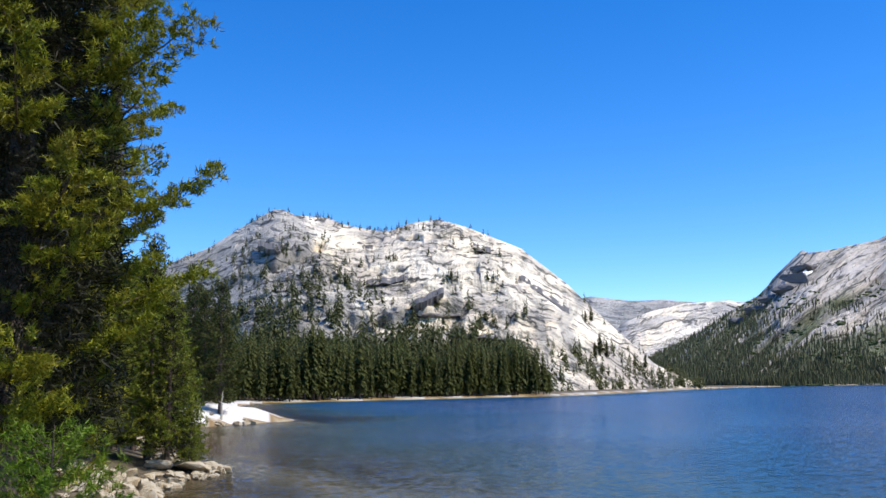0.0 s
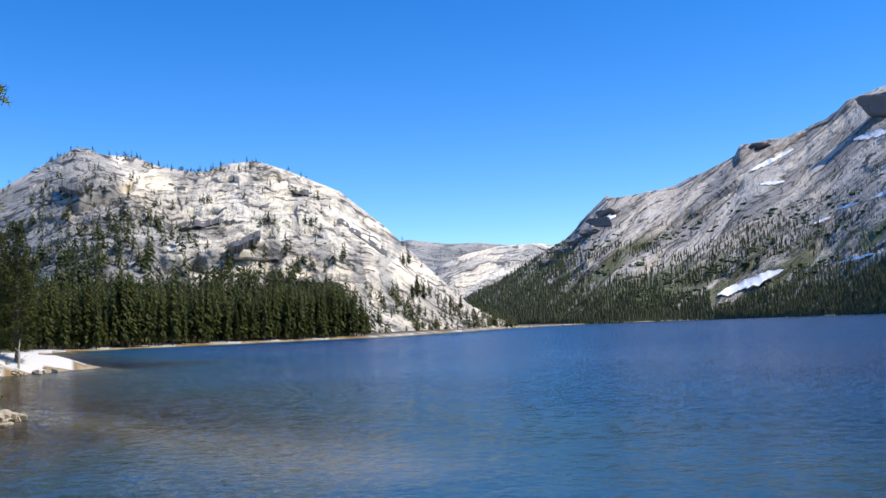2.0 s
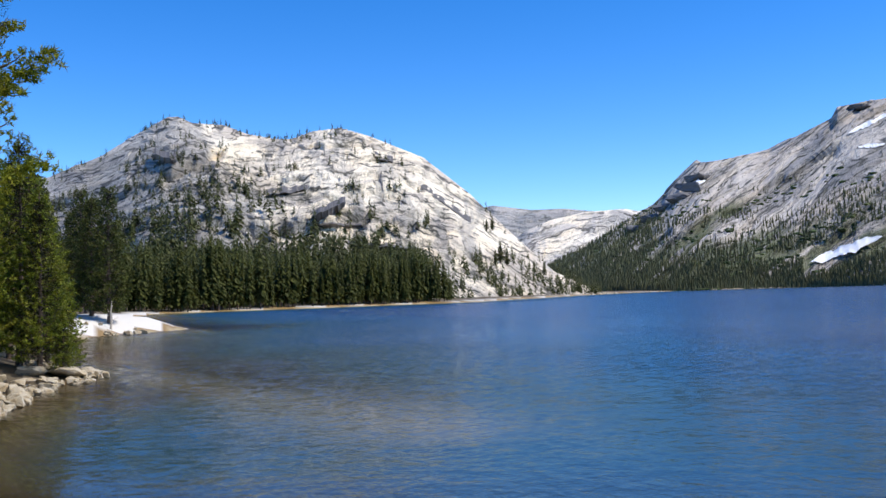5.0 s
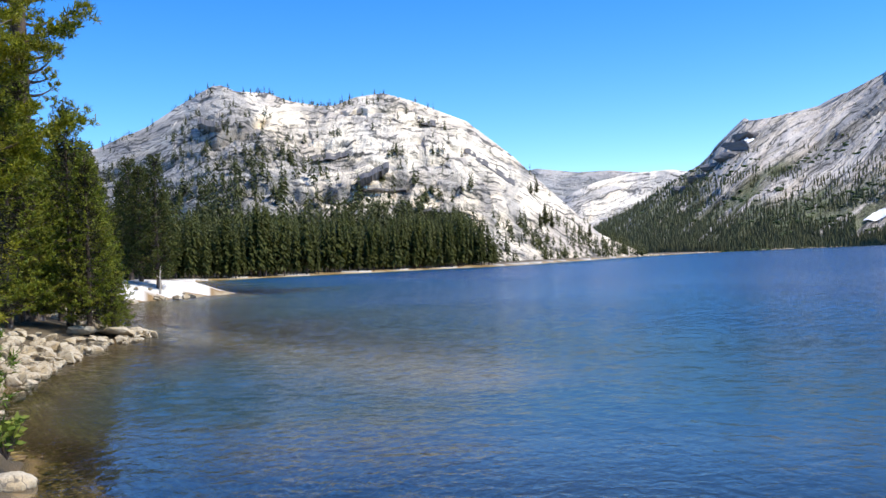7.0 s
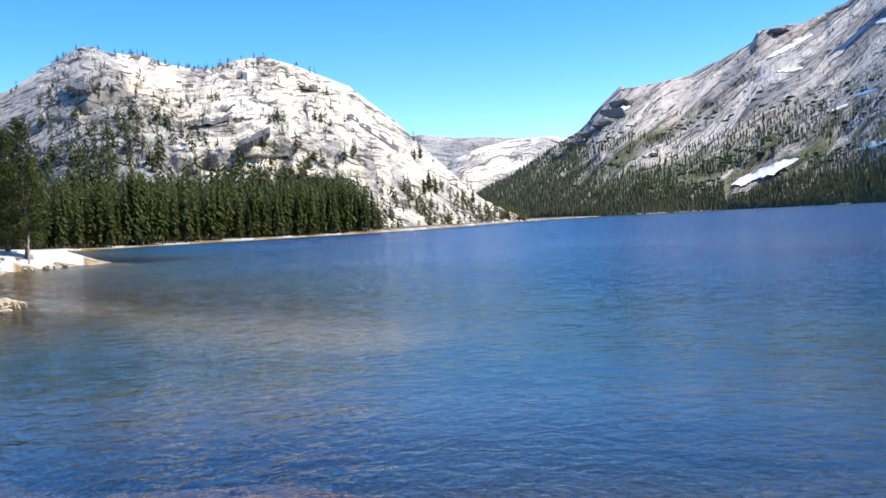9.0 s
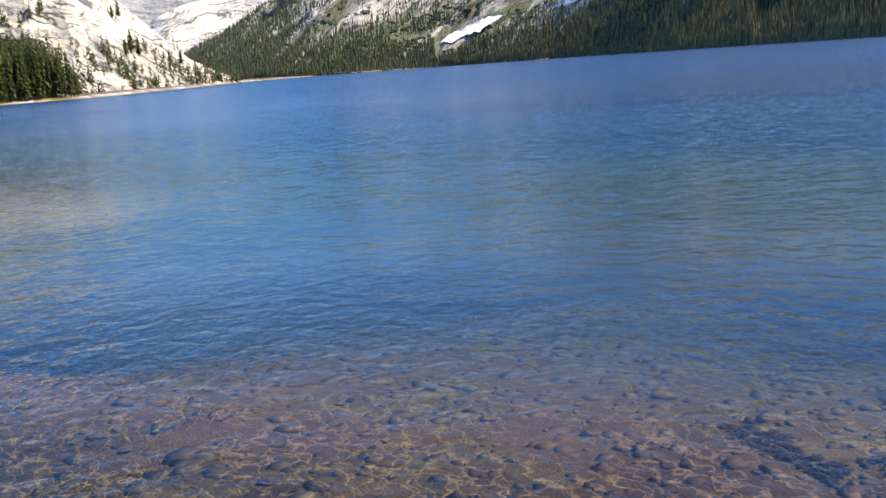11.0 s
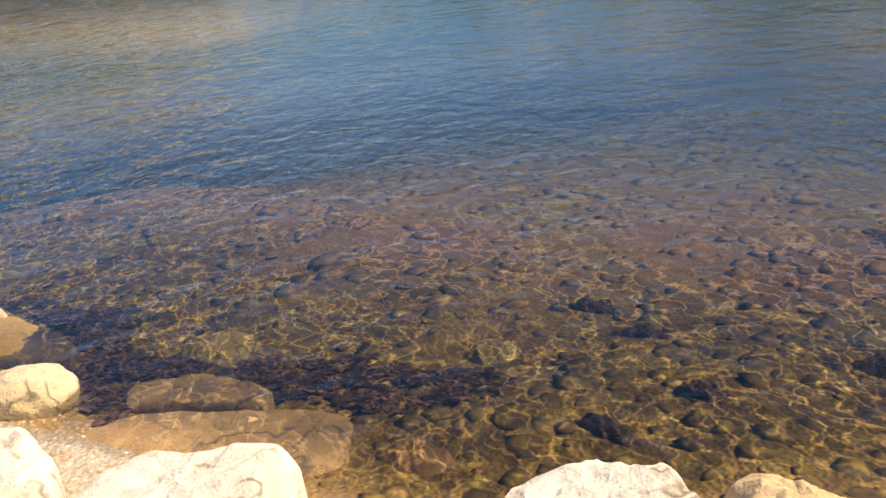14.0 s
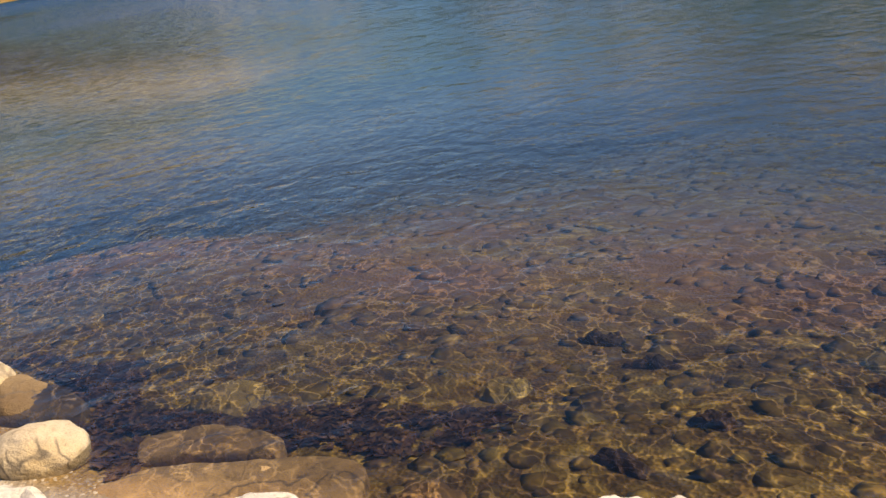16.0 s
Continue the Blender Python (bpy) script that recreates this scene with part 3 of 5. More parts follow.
    ob = mesh_object(name, np.stack([x.ravel(), y.ravel(), z.ravel()], 1), f.tolist(), material)
    tagged(ob, label, "mountain", kind="structure")
    bearing, up = np.degrees(np.arctan2(x, y)), np.degrees(np.arctan2(z, d))
    layer = ob.data.attributes.new("sheet", "FLOAT_VECTOR", "POINT")
    layer.data.foreach_set("vector", np.stack([p, q + z - smooth, 0 * p], -1).astype(np.float32).ravel())
    for key, values in (("ledge", ledge), ("grey_mask", grey_mask(bearing, up, p, q) if grey_mask else 0 * z), ("scrub", scrub(bearing, up, p, q) if scrub else 0 * z)):
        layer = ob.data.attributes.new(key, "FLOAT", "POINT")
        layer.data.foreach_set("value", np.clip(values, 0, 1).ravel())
    return ob, np.stack([x, y, z], -1), u, v, ledge


# ledges and overhangs: bearing and rise of both ends, and the height of the step
DOME_CLIFFS = [(-2.9, 5.0, 1.4, 5.9, 6), (-6.2, 4.9, -2.0, 5.3, 7), (1.6, 3.9, 5.6, 3.3, 6), (-0.2, 4.7, 3.4, 4.5, 5), (4.3, 6.7, 7.3, 4.6, 4), (-11.2, 8.1, -7.2, 9.5, 7), (-3.4, 9.6, 2.2, 9.8, 4), (-6.5, 7.2, -2.0, 7.9, 3),
               (-1.5, 6.6, 3.8, 7.2, 4), (1.5, 7.9, 5.0, 7.2, 3), (2.6, 5.2, 6.4, 4.2, 4), (6.0, 3.3, 9.6, 2.2, 4)]
rg = random.Random(52)
RIDGE_CLIFFS = []
for _ in range(20):
    at, low, far_ = rg.uniform(17, 46), rg.uniform(1.8, 9.5), rg.uniform(2.0, 5.5)
    RIDGE_CLIFFS.append((at, low, at + far_, low + far_ * rg.uniform(0.5, 0.8), rg.uniform(6, 16)))


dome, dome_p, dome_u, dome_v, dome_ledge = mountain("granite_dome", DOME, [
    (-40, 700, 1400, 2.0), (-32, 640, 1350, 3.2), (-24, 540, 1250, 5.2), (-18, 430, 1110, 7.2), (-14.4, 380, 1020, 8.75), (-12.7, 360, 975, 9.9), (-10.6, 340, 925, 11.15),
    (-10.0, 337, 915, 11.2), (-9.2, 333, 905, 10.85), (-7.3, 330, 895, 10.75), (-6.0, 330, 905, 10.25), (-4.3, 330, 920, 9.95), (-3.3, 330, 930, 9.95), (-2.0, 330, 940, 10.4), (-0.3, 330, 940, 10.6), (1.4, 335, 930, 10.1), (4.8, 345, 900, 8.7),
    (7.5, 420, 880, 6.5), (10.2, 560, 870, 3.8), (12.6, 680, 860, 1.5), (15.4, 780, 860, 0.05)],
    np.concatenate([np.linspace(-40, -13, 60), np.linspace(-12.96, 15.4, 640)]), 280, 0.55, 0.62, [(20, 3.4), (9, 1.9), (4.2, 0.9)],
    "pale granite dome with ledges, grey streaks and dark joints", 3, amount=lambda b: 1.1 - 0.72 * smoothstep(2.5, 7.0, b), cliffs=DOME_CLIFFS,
    # greyer left of about bearing -8, and in a streaked patch below the roof
    grey_mask=lambda b, r, p, q: np.maximum(1 - smoothstep(-0.8, 0.8, b + 7.9 + 0.35 * (r - 9) + 2.2 * fractal(p / 70, q / 40, 4, 66)), 0.95 * smoothstep(0.1, 0.5, np.exp(-((b + 3.7) / 2.0) ** 4 - ((r - 4.6 - 0.15 * b - 0.5) / 0.6) ** 4) + 0.5 * fractal(p / 12, q / 60, 4, 67))))
ridge, ridge_p, ridge_u, ridge_v, ridge_ledge = mountain("mountain_ridge", RIDGE, [
    (8, 1500, 2300, 0.2), (11, 1400, 2300, 1.2), (13, 1350, 2300, 2.0), (15, 1300, 2250, 3.0), (17, 1280, 2250, 4.3), (18.7, 1270, 2250, 5.2), (20.1, 1270, 2200, 6.5),
    (21.3, 1280, 2200, 7.5), (23.2, 1300, 2250, 7.65), (25.4, 1330, 2300, 7.9), (27.3, 1340, 2300, 8.8), (28.9, 1330, 2300, 9.5), (29.2, 1320, 2300, 10.1), (31.8, 1290, 2300, 10.3),
    (34.1, 1250, 2300, 10.95), (35.2, 1200, 2300, 12.0), (37.2, 1120, 2250, 12.55), (42, 820, 2100, 13.5), (50, 620, 1900, 13.2), (62, 520, 1700, 11), (74, 460, 1500, 7)],
    np.concatenate([np.linspace(8, 46, 600), np.linspace(46.3, 74, 50)]), 180, 0.15, 0.8, [(34, 4.5), (15, 2.6), (7, 1.3)],
    "grey granite mountainside with forest on its lower slopes", 21, cliffs=RIDGE_CLIFFS, cells=0.8, tilt=0.42,
    # random grey bands, plus shade of the left shoulder put into the colour
    grey_mask=lambda b, r, p, q: smoothstep(0.2, 0.75, fractal(p / 260, q / 34, 4, 68)) * 0.7 + 0.9 * smoothstep(0.0, 0.5, fractal(p / 60, q / 30, 3, 69)) * (1 - smoothstep(18.5, 21.6, b - 0.9 * (r - 6))),
    scrub=lambda b, r, p, q: (1 - smoothstep(-1.0, 1.0, r - np.interp(b, [8, 14, 19, 24, 29, 34, 40, 48], [2.6, 3.0, 3.4, 3.6, 4.2, 5.2, 6.5, 8]) + 1.3 * fractal(p / 150, q / 60, 4, 77))) * smoothstep(-0.55, 0.05, fractal(p / 45, q / 22, 4, 79)))
hump, hump_p, hump_u, hump_v, _ = mountain("far_dome", HUMP, [
    (7, 2500, 3000, 2.0), (9.6, 2500, 3000, 3.0), (11, 2500, 3000, 3.9), (12.5, 2500, 3050, 4.5), (14.5, 2500, 3100, 4.9), (17, 2500, 3100, 5.0), (19, 2500, 3100, 4.6), (24, 2500, 3100, 3)],
    np.linspace(7, 24, 300), 110, 0.4, 0.9, [(40, 6), (18, 3)], "distant bare granite hump across the valley", 31,
    grey_mask=lambda b, r, p, q: 0.8 * smoothstep(0.1, 0.6, fractal(p / 120, q / 60, 4, 88) + 0.9 * np.exp(-((b - 12.4) / 0.9) ** 2 - ((r - 3.6) / 0.5) ** 2)))
far_ridge, far_p, far_u, far_v, _ = mountain("far_ridge", FAR, [
    (2, 3600, 4300, 4.2), (7, 3600, 4300, 5.2), (9, 3600, 4300, 5.5), (11.4, 3600, 4300, 5.15), (13.4, 3600, 4300, 5.15), (17, 3600, 4300, 4.7), (19, 3600, 4300, 5.0), (24, 3600, 4300, 5.2)],
    np.linspace(2, 24, 300), 90, 0.3, 0.5, [(50, 5)], "hazy distant granite ridge behind the valley", 41, grey_mask=lambda b, r, p, q: 0.6 * smoothstep(-0.2, 0.3, fractal(p / 160, q / 50, 4, 89)))


# ---- woods far off ----
def spire(seed, tiers, blades, ragged=0.3, bare=0.06, width=0.13, lift=0.03):
    """A narrow conifer one metre high: a thin trunk and drooping boughs, as triangles."""
    rng = random.Random(seed)
    v, f = [], []
    for k in range(4):
        a = k * math.pi / 2
        v.append((0.012 * math.cos(a), 0.012 * math.sin(a), -0.03))
    v.append((0, 0, 0.97))
    f += [(0, 1, 4), (1, 2, 4), (2, 3, 4), (3, 0, 4)]
    total = tiers * blades
    for t in range(total):
        h = bare + (0.985 - bare) * ((t + rng.random()) / total) ** 0.95
        r = width * (1 - h) ** 0.6 * (1 + 0.1 * math.sin(9 * h + seed)) * min(1, 0.55 + 2.5 * (h - bare)) + 0.008
        a = t * 2.39996 + rng.uniform(-0.6, 0.6)
        q = r * rng.uniform(1 - ragged, 1 + ragged)
        w = rng.uniform(0.25, 0.55) * (5.0 / blades) ** 0.5
        n = len(v)
        drop = q * rng.uniform(0.3, 1.1)
        v += [(0, 0, h + lift), (q * 0.8 * math.cos(a - w), q * 0.8 * math.sin(a - w), h - drop * 0.4),
              (q * 1.2 * math.cos(a), q * 1.2 * math.sin(a), h - drop), (q * 0.8 * math.cos(a + w), q * 0.8 * math.sin(a + w), h - drop * 0.4)]
        f += [(n, n + 1, n + 2), (n, n + 2, n + 3)]
    return np.array(v), np.array(f)


def scatter(name, places, heights, models, material, seed, label, category, fat=(0.85, 1.35)):
    rng = np.random.RandomState(seed)
    V, F, n = [], [], 0
    for p, h in zip(places, heights):
        v, f = models[rng.randint(len(models))]
        a = rng.rand() * 6.283
        w = rng.uniform(*fat)
        c, s = math.cos(a), math.sin(a)
        q = np.stack([(v[:, 0] * c - v[:, 1] * s) * h * w, (v[:, 0] * s + v[:, 1] * c) * h * w, v[:, 2] * h], 1) + p
        V.append(q)
        F.append(f + n)
        n += len(v)
    ob = mesh_object(name, np.concatenate(V), np.concatenate(F).tolist(), material, smooth=category == "stones")
    return tagged(ob, label, category, kind="stuff")


def pick(grid, ledge, u, v, count, chance, seed, low=1.0, reach=None):
    """Places on a slope, kept by a chance that depends on bearing, rise, place and how far it lies on a ledge."""
    rng = np.random.RandomState(seed)
    i = np.interp(u[0] + rng.rand(count) * ((reach or u[-1]) - u[0]), u, np.arange(len(u))).clip(0, len(u) - 2.001)
    j = rng.rand(count) ** low * (np.searchsorted(v, 1.0) - 2)
    i0, j0 = i.astype(int), j.astype(int)
    p = grid[i0, j0] + (grid[i0 + 1, j0] - grid[i0, j0]) * (i - i0)[:, None] + (grid[i0, j0 + 1] - grid[i0, j0]) * (j - j0)[:, None]
    bearing = np.degrees(np.arctan2(p[:, 0], p[:, 1]))
    rise = np.degrees(np.arctan2(p[:, 2] - 2.2, np.hypot(p[:, 0], p[:, 1])))
    return p[rng.rand(count) < chance(bearing, rise, p, ledge[i0, j0])]


WIDE = [spire(s, 17, 5, 0.5, 0.12, 0.08, 0.022) for s in range(8)]
SLIM = [spire(s + 20, 7, 4, 0.4, 0.02, 0.25) for s in range(6)]


def far_conifer(seed):
    """A far conifer one metre high: ragged cones stacked on a stem."""
    rg = random.Random(seed)
    v, f = [], []
    for k, (low, high, wide) in enumerate(((0.04, 0.55, 0.15), (0.28, 0.80, 0.115), (0.55, 1.0, 0.075))):
        n, lean = len(v), rg.uniform(-0.02, 0.02)
        v.append((lean, rg.uniform(-0.02, 0.02), high))
        for j in range(5):
            a, w = (j + rg.uniform(-0.3, 0.3)) * 1.2566 + k, wide * rg.uniform(0.6, 1.3)
            v.append((w * math.cos(a), w * math.sin(a), low + rg.uniform(-0.03, 0.09)))
        f += [(n, n + 1 + j, n + 1 + (j + 1) % 5) for j in range(5)]
    return np.array(v), np.array(f)


TINY = [far_conifer(s + 40) for s in range(10)]
rng = np.random.RandomState(4)

# the stand of lodgepoles on the flat before the dome
front = np.array([(-75, 225), (-47, 236), (-20, 266), (10, 294), (35, 314)], float)
seg = rng.rand(1150) * 3.999
k = seg.astype(int)
base = front[k] + (front[k + 1] - front[k]) * (seg - k)[:, None]
depth = rng.rand(1150) ** 1.4 * 75 + 3
px_, py_ = base[:, 0] - 0.55 * depth * 0.6 + rng.randn(1150), base[:, 1] + depth
keep = px_ < 37 - 0.25 * depth
px_, py_, depth = px_[keep], py_[keep], depth[keep]
pz = ground_height(px_, py_)
near_row = np.argsort(depth)[:110]
rest = np.argsort(depth)[110:]
hts = (rng.uniform(10.0, 18.2, len(px_)) + 4.0 * (rng.rand(len(px_)) < 0.06)) * (1 + 0.10 * np.sin(px_ * 0.31) + 0.07 * np.sin(px_ * 0.83 + 1)) * (1 - 0.12 * smoothstep(20, 36, px_))
scatter("lodgepole_stand", np.stack([px_, py_, pz], 1)[rest], hts[rest], WIDE, WOODS, 5, "dense dark stand of lodgepole pines behind the shore", "woods")


def lodgepole(seed):
    v, f = spire(seed, 52, 6, 0.55, 0.1, 0.085, 0.014)
    root = tagged(new("lodgepole_pine"), "tall narrow dark green lodgepole pine on the far shore", "tree", "pines on the far shore")
    bm = bmesh.new()
    bmesh.ops.create_cone(bm, cap_ends=False, segments=6, radius1=0.013, radius2=0.002, depth=1.0, matrix=Matrix.Translation((0, 0, 0.47)))
    part("trunk", bm, BARK, root, "grey-brown trunk")
    mesh_object("crown", v, f.tolist(), WOODS, root)
    return root


models = [lodgepole(s) for s in (61, 62, 63, 64)]
for n, q in enumerate(near_row):
    m = Matrix.Translation((px_[q], py_[q], pz[q])) @ Matrix.Rotation(rng.rand() * 6.28, 4, "Z") @ Matrix.Diagonal((hts[q] * rng.uniform(0.85, 1.2), hts[q] * rng.uniform(0.85, 1.2), hts[q], 1))
    if n < 4:
        models[n].matrix_basis = m
    else:
        copy_thing(models[n % 4], Matrix.Identity(4)).matrix_basis = m

# trees on the dome: thick on the lower apron, strung along ledges above
cluster = lambda p, s, seed: fractal(p[:, 0] / s, p[:, 1] / s + p[:, 2] / s, 3, seed)


def on_dome(b, r, p, g):
    apron = np.interp(b, [-40, -14, -10, -7.7, -5.4, -3.1, 0, 2.5, 5, 16], [6.2, 5.0, 4.8, 5.4, 4.7, 4.2, 3.8, 2.9, 1.6, 0.1])
    low = 1 - smoothstep(apron - 1.5, apron + 0.35, r + 1.3 * cluster(p, 45, 71))
    high = (0.10 + 0.75 * g) * smoothstep(0.0, 0.45, cluster(p, 45, 72)) * (1.7 - 1.1 * smoothstep(-8, -4, b) - 0.45 * smoothstep(3.0, 6.0, b)) * (1 - 0.5 * smoothstep(7.5, 9.0, r))
    foot = 0.5 * smoothstep(4, 6, b) * (1 - smoothstep(1.6, 3.0, r)) * smoothstep(-0.1, 0.3, cluster(p, 28, 73)) * (0.35 + g)
    return np.clip(low * 0.55 * smoothstep(-0.5, 0.1, cluster(p, 30, 77)) * (b < 5) + 0.30 * high + foot * 0.45, 0, 1) * (b > -21)


p = pick(dome_p, dome_ledge, dome_u, dome_v, 32000, on_dome, 8, 1.5)
p_rise, p_way = np.degrees(np.arctan2(p[:, 2], np.hypot(p[:, 0], p[:, 1]))), np.degrees(np.arctan2(p[:, 0], p[:, 1]))
size = rng.uniform(5, 13.5, len(p)) * (1 - 0.42 * smoothstep(5.0, 7.0, p_rise)) * (1 - 0.3 * smoothstep(4.5, 7, p_way) * (rng.rand(len(p)) < 0.85))
scatter("dome_trees", p, size, SLIM, DOMEWOODS, 9, "scattered dark conifers on ledges of the dome", "woods", (0.6, 1.2))
p = pick(dome_p, dome_ledge, dome_u, dome_v, 5000, lambda b, r, p, g: (r > np.interp(b, [-16, -10, -4, 2, 16], [8.3, 10.7, 9.5, 10.0, 90])) * 0.55 * smoothstep(-0.15, 0.2, cluster(p, 30, 78)) * np.interp(b, [-12, -11, -10, -5, -4.4, -2.2, -1.6, 1.5, 1.6], [1, 0.7, 0.2, 0.15, 1, 0.9, 0.12, 0.08, 0]), 18)
scatter("crest_trees", p, rng.uniform(2.5, 6.0, len(p)), SLIM, DOMEWOODS, 19, "small conifers strung along the dome's crest", "woods", (0.7, 1.2))


def on_face(b, r):
    """The place on the dome at a bearing and rise, seen from the beach."""
    col = dome_p[int(np.searchsorted(dome_u, b)), :280]
    up = np.maximum.accumulate(np.degrees(np.arctan2(col[:, 2] - 2.2, np.hypot(col[:, 0], col[:, 1]))))
    return col[int(np.searchsorted(up, r).clip(0, 279))]


for turn, (b, r, high) in enumerate(((9.35, 1.9, 15.0), (9.75, 1.75, 12.0), (9.05, 1.8, 10.0), (8.9, 3.95, 11.0), (8.55, 3.9, 9.0), (12.0, 1.1, 11.0), (11.4, 1.2, 10.0))):
    x, y, z = on_face(b, r)
    copy_thing(models[turn % 4], Matrix.Identity(4)).matrix_basis = Matrix.Translation((x, y, z)) @ Matrix.Rotation(turn * 1.3, 4, "Z") @ Matrix.Diagonal((high * 2.1, high * 2.1, high, 1))

# clumps in the clefts of the dome: bearing and rise of the middle, half width and half height in degrees, number of trees
clumps, tall = [], []
for b, r, wide, high, count in ((-8.4, 6.7, 0.8, 0.7, 70), (-12.4, 7.2, 1.2, 1.2, 80), (-10.6, 6.4, 1.0, 0.9, 60), (-9.9, 8.6, 0.9, 0.5, 45), (-6.6, 6.6, 0.9, 0.5, 40), (0.5, 6.5, 0.5, 0.45, 32), (-3.5, 8.0, 0.8, 0.22, 26),
                                (-5.8, 7.6, 0.8, 0.25, 24), (-3.2, 9.95, 0.8, 0.15, 18), (2.4, 8.3, 0.5, 0.2, 10), (3.0, 6.0, 0.6, 0.5, 18), (2.6, 3.9, 0.9, 0.3, 30), (-7.6, 9.3, 0.5, 0.35, 22), (4.6, 4.2, 0.5, 0.3, 14)):
    for _ in range(count * 4 // 9):
        clumps.append(on_face(b + wide * rng.randn() * 0.7, r + high * rng.randn() * 0.7))
        tall.append(rng.uniform(4, 9) * (1.2 - 0.06 * r))
scatter("cleft_trees", clumps, tall, SLIM, DOMEWOODS, 29, "clumps of dark conifers rooted in clefts of the dome", "woods", (0.8, 1.4))
# base colour kept very dark to paint the shade under the roofs
SHADE_ROOF = mat_rock("shade_dark_granite", (0.17, 0.16, 0.15), (0.10, 0.095, 0.09), 0.4)


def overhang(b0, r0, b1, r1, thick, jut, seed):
    """A roof of rock that juts from the dome along a line of bearing and rise; its dark colour paints the shade below
    its lip.
    """
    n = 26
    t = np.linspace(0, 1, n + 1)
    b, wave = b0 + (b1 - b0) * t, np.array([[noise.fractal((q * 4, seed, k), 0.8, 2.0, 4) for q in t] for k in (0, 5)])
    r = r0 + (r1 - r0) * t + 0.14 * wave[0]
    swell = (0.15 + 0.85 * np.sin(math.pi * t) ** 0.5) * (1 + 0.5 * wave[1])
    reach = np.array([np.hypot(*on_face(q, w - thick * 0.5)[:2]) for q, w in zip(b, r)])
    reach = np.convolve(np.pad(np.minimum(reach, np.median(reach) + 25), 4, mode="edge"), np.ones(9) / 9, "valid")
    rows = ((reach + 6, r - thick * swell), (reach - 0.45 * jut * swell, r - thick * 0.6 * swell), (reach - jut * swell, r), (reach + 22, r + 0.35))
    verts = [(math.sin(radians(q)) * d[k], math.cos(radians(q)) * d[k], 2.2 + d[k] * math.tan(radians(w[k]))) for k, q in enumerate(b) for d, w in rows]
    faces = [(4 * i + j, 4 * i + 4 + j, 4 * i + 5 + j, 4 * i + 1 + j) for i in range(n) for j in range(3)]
    ob = mesh_object("overhang", verts, faces, SHADE_ROOF)
    return tagged(ob, "jutting granite roof on the dome, shade put into its colour", "cliff", kind="structure")


# roofs and a dark block, plus a crack and dark rows built as thin roofs
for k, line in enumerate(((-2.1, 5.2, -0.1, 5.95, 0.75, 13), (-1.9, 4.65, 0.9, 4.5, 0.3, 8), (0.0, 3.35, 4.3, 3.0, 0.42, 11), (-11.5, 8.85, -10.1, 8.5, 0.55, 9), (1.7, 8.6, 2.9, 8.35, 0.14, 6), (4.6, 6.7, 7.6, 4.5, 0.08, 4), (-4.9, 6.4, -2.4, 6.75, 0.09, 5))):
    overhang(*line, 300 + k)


def on_ridge(b, r, p, g):
    band = np.interp(b, [8, 15, 22, 26, 30, 35, 40, 48, 60], [2.4, 1.6, 1.2, 1.2, 1.5, 2.6, 4.2, 6.8, 7.5])
    low = 1 - smoothstep(band - 0.5, band + 0.5, r + 0.5 * cluster(p, 80, 81))
    left = 0.55 * smoothstep(-0.1, 0.35, cluster(p, 130, 82)) * (1 - smoothstep(3.2, 5.4, r - 0.14 * (b - 18)))
    slope = 0.9 * (1 - smoothstep(17, 21, b)) * (1 - smoothstep(2.6, 4.0, r - 0.28 * (b - 15)))
    high = (0.03 + 0.22 * g) * smoothstep(0.1, 0.5, cluster(p, 110, 83))
    snow = (np.abs(b - 29.3) < 2.3) & (np.abs(r + 0.25 - (1.45 + (b - 27.5) * 0.34)) < 0.75)
    return np.clip(low + left + high + slope, 0, 1) * np.where(snow, 0.0, 1.0)


p = pick(ridge_p, ridge_ledge, ridge_u, ridge_v, 42000, on_ridge, 10, 2.2, 58)
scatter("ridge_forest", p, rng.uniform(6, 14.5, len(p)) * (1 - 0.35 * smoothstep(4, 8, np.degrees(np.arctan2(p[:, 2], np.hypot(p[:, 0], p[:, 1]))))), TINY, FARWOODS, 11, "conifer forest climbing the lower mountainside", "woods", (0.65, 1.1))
scrub = pick(ridge_p, ridge_ledge, ridge_u, ridge_v, 12000, lambda b, r, p, g: smoothstep(-0.1, 0.3, cluster(p, 120, 82)) * (1 - smoothstep(3.5, 6.0, r - 0.1 * (b - 18))) * 0.6 * (b < 55) * ((np.abs(b - 29.3) > 2.3) | (np.abs(r - (1.45 + (b - 27.5) * 0.34)) > 0.75)), 12, 1.6)


def blob(seed):
    rg = random.Random(seed)
    bm = bmesh.new()
    bmesh.ops.create_icosphere(bm, subdivisions=1, radius=0.5)
    for q in bm.verts:
        q.co *= rg.uniform(0.6, 1.25)
    bm.verts.index_update()
    v, f = np.array([q.co[:] for q in bm.verts]), np.array([[q.index for q in g.verts] for g in bm.faces])
    bm.free()
    return v, f


SCRUB = mat_foliage("mountain_scrub", (0.05, 0.085, 0.025), (0.11, 0.145, 0.045), (0.13, 0.125, 0.05), 0.05)
scatter("mountain_scrub", scrub, rng.uniform(3, 8, len(scrub)), [blob(s) for s in range(5)], SCRUB, 13, "low green scrub between rock slabs", "scrub", (1.2, 2.2))


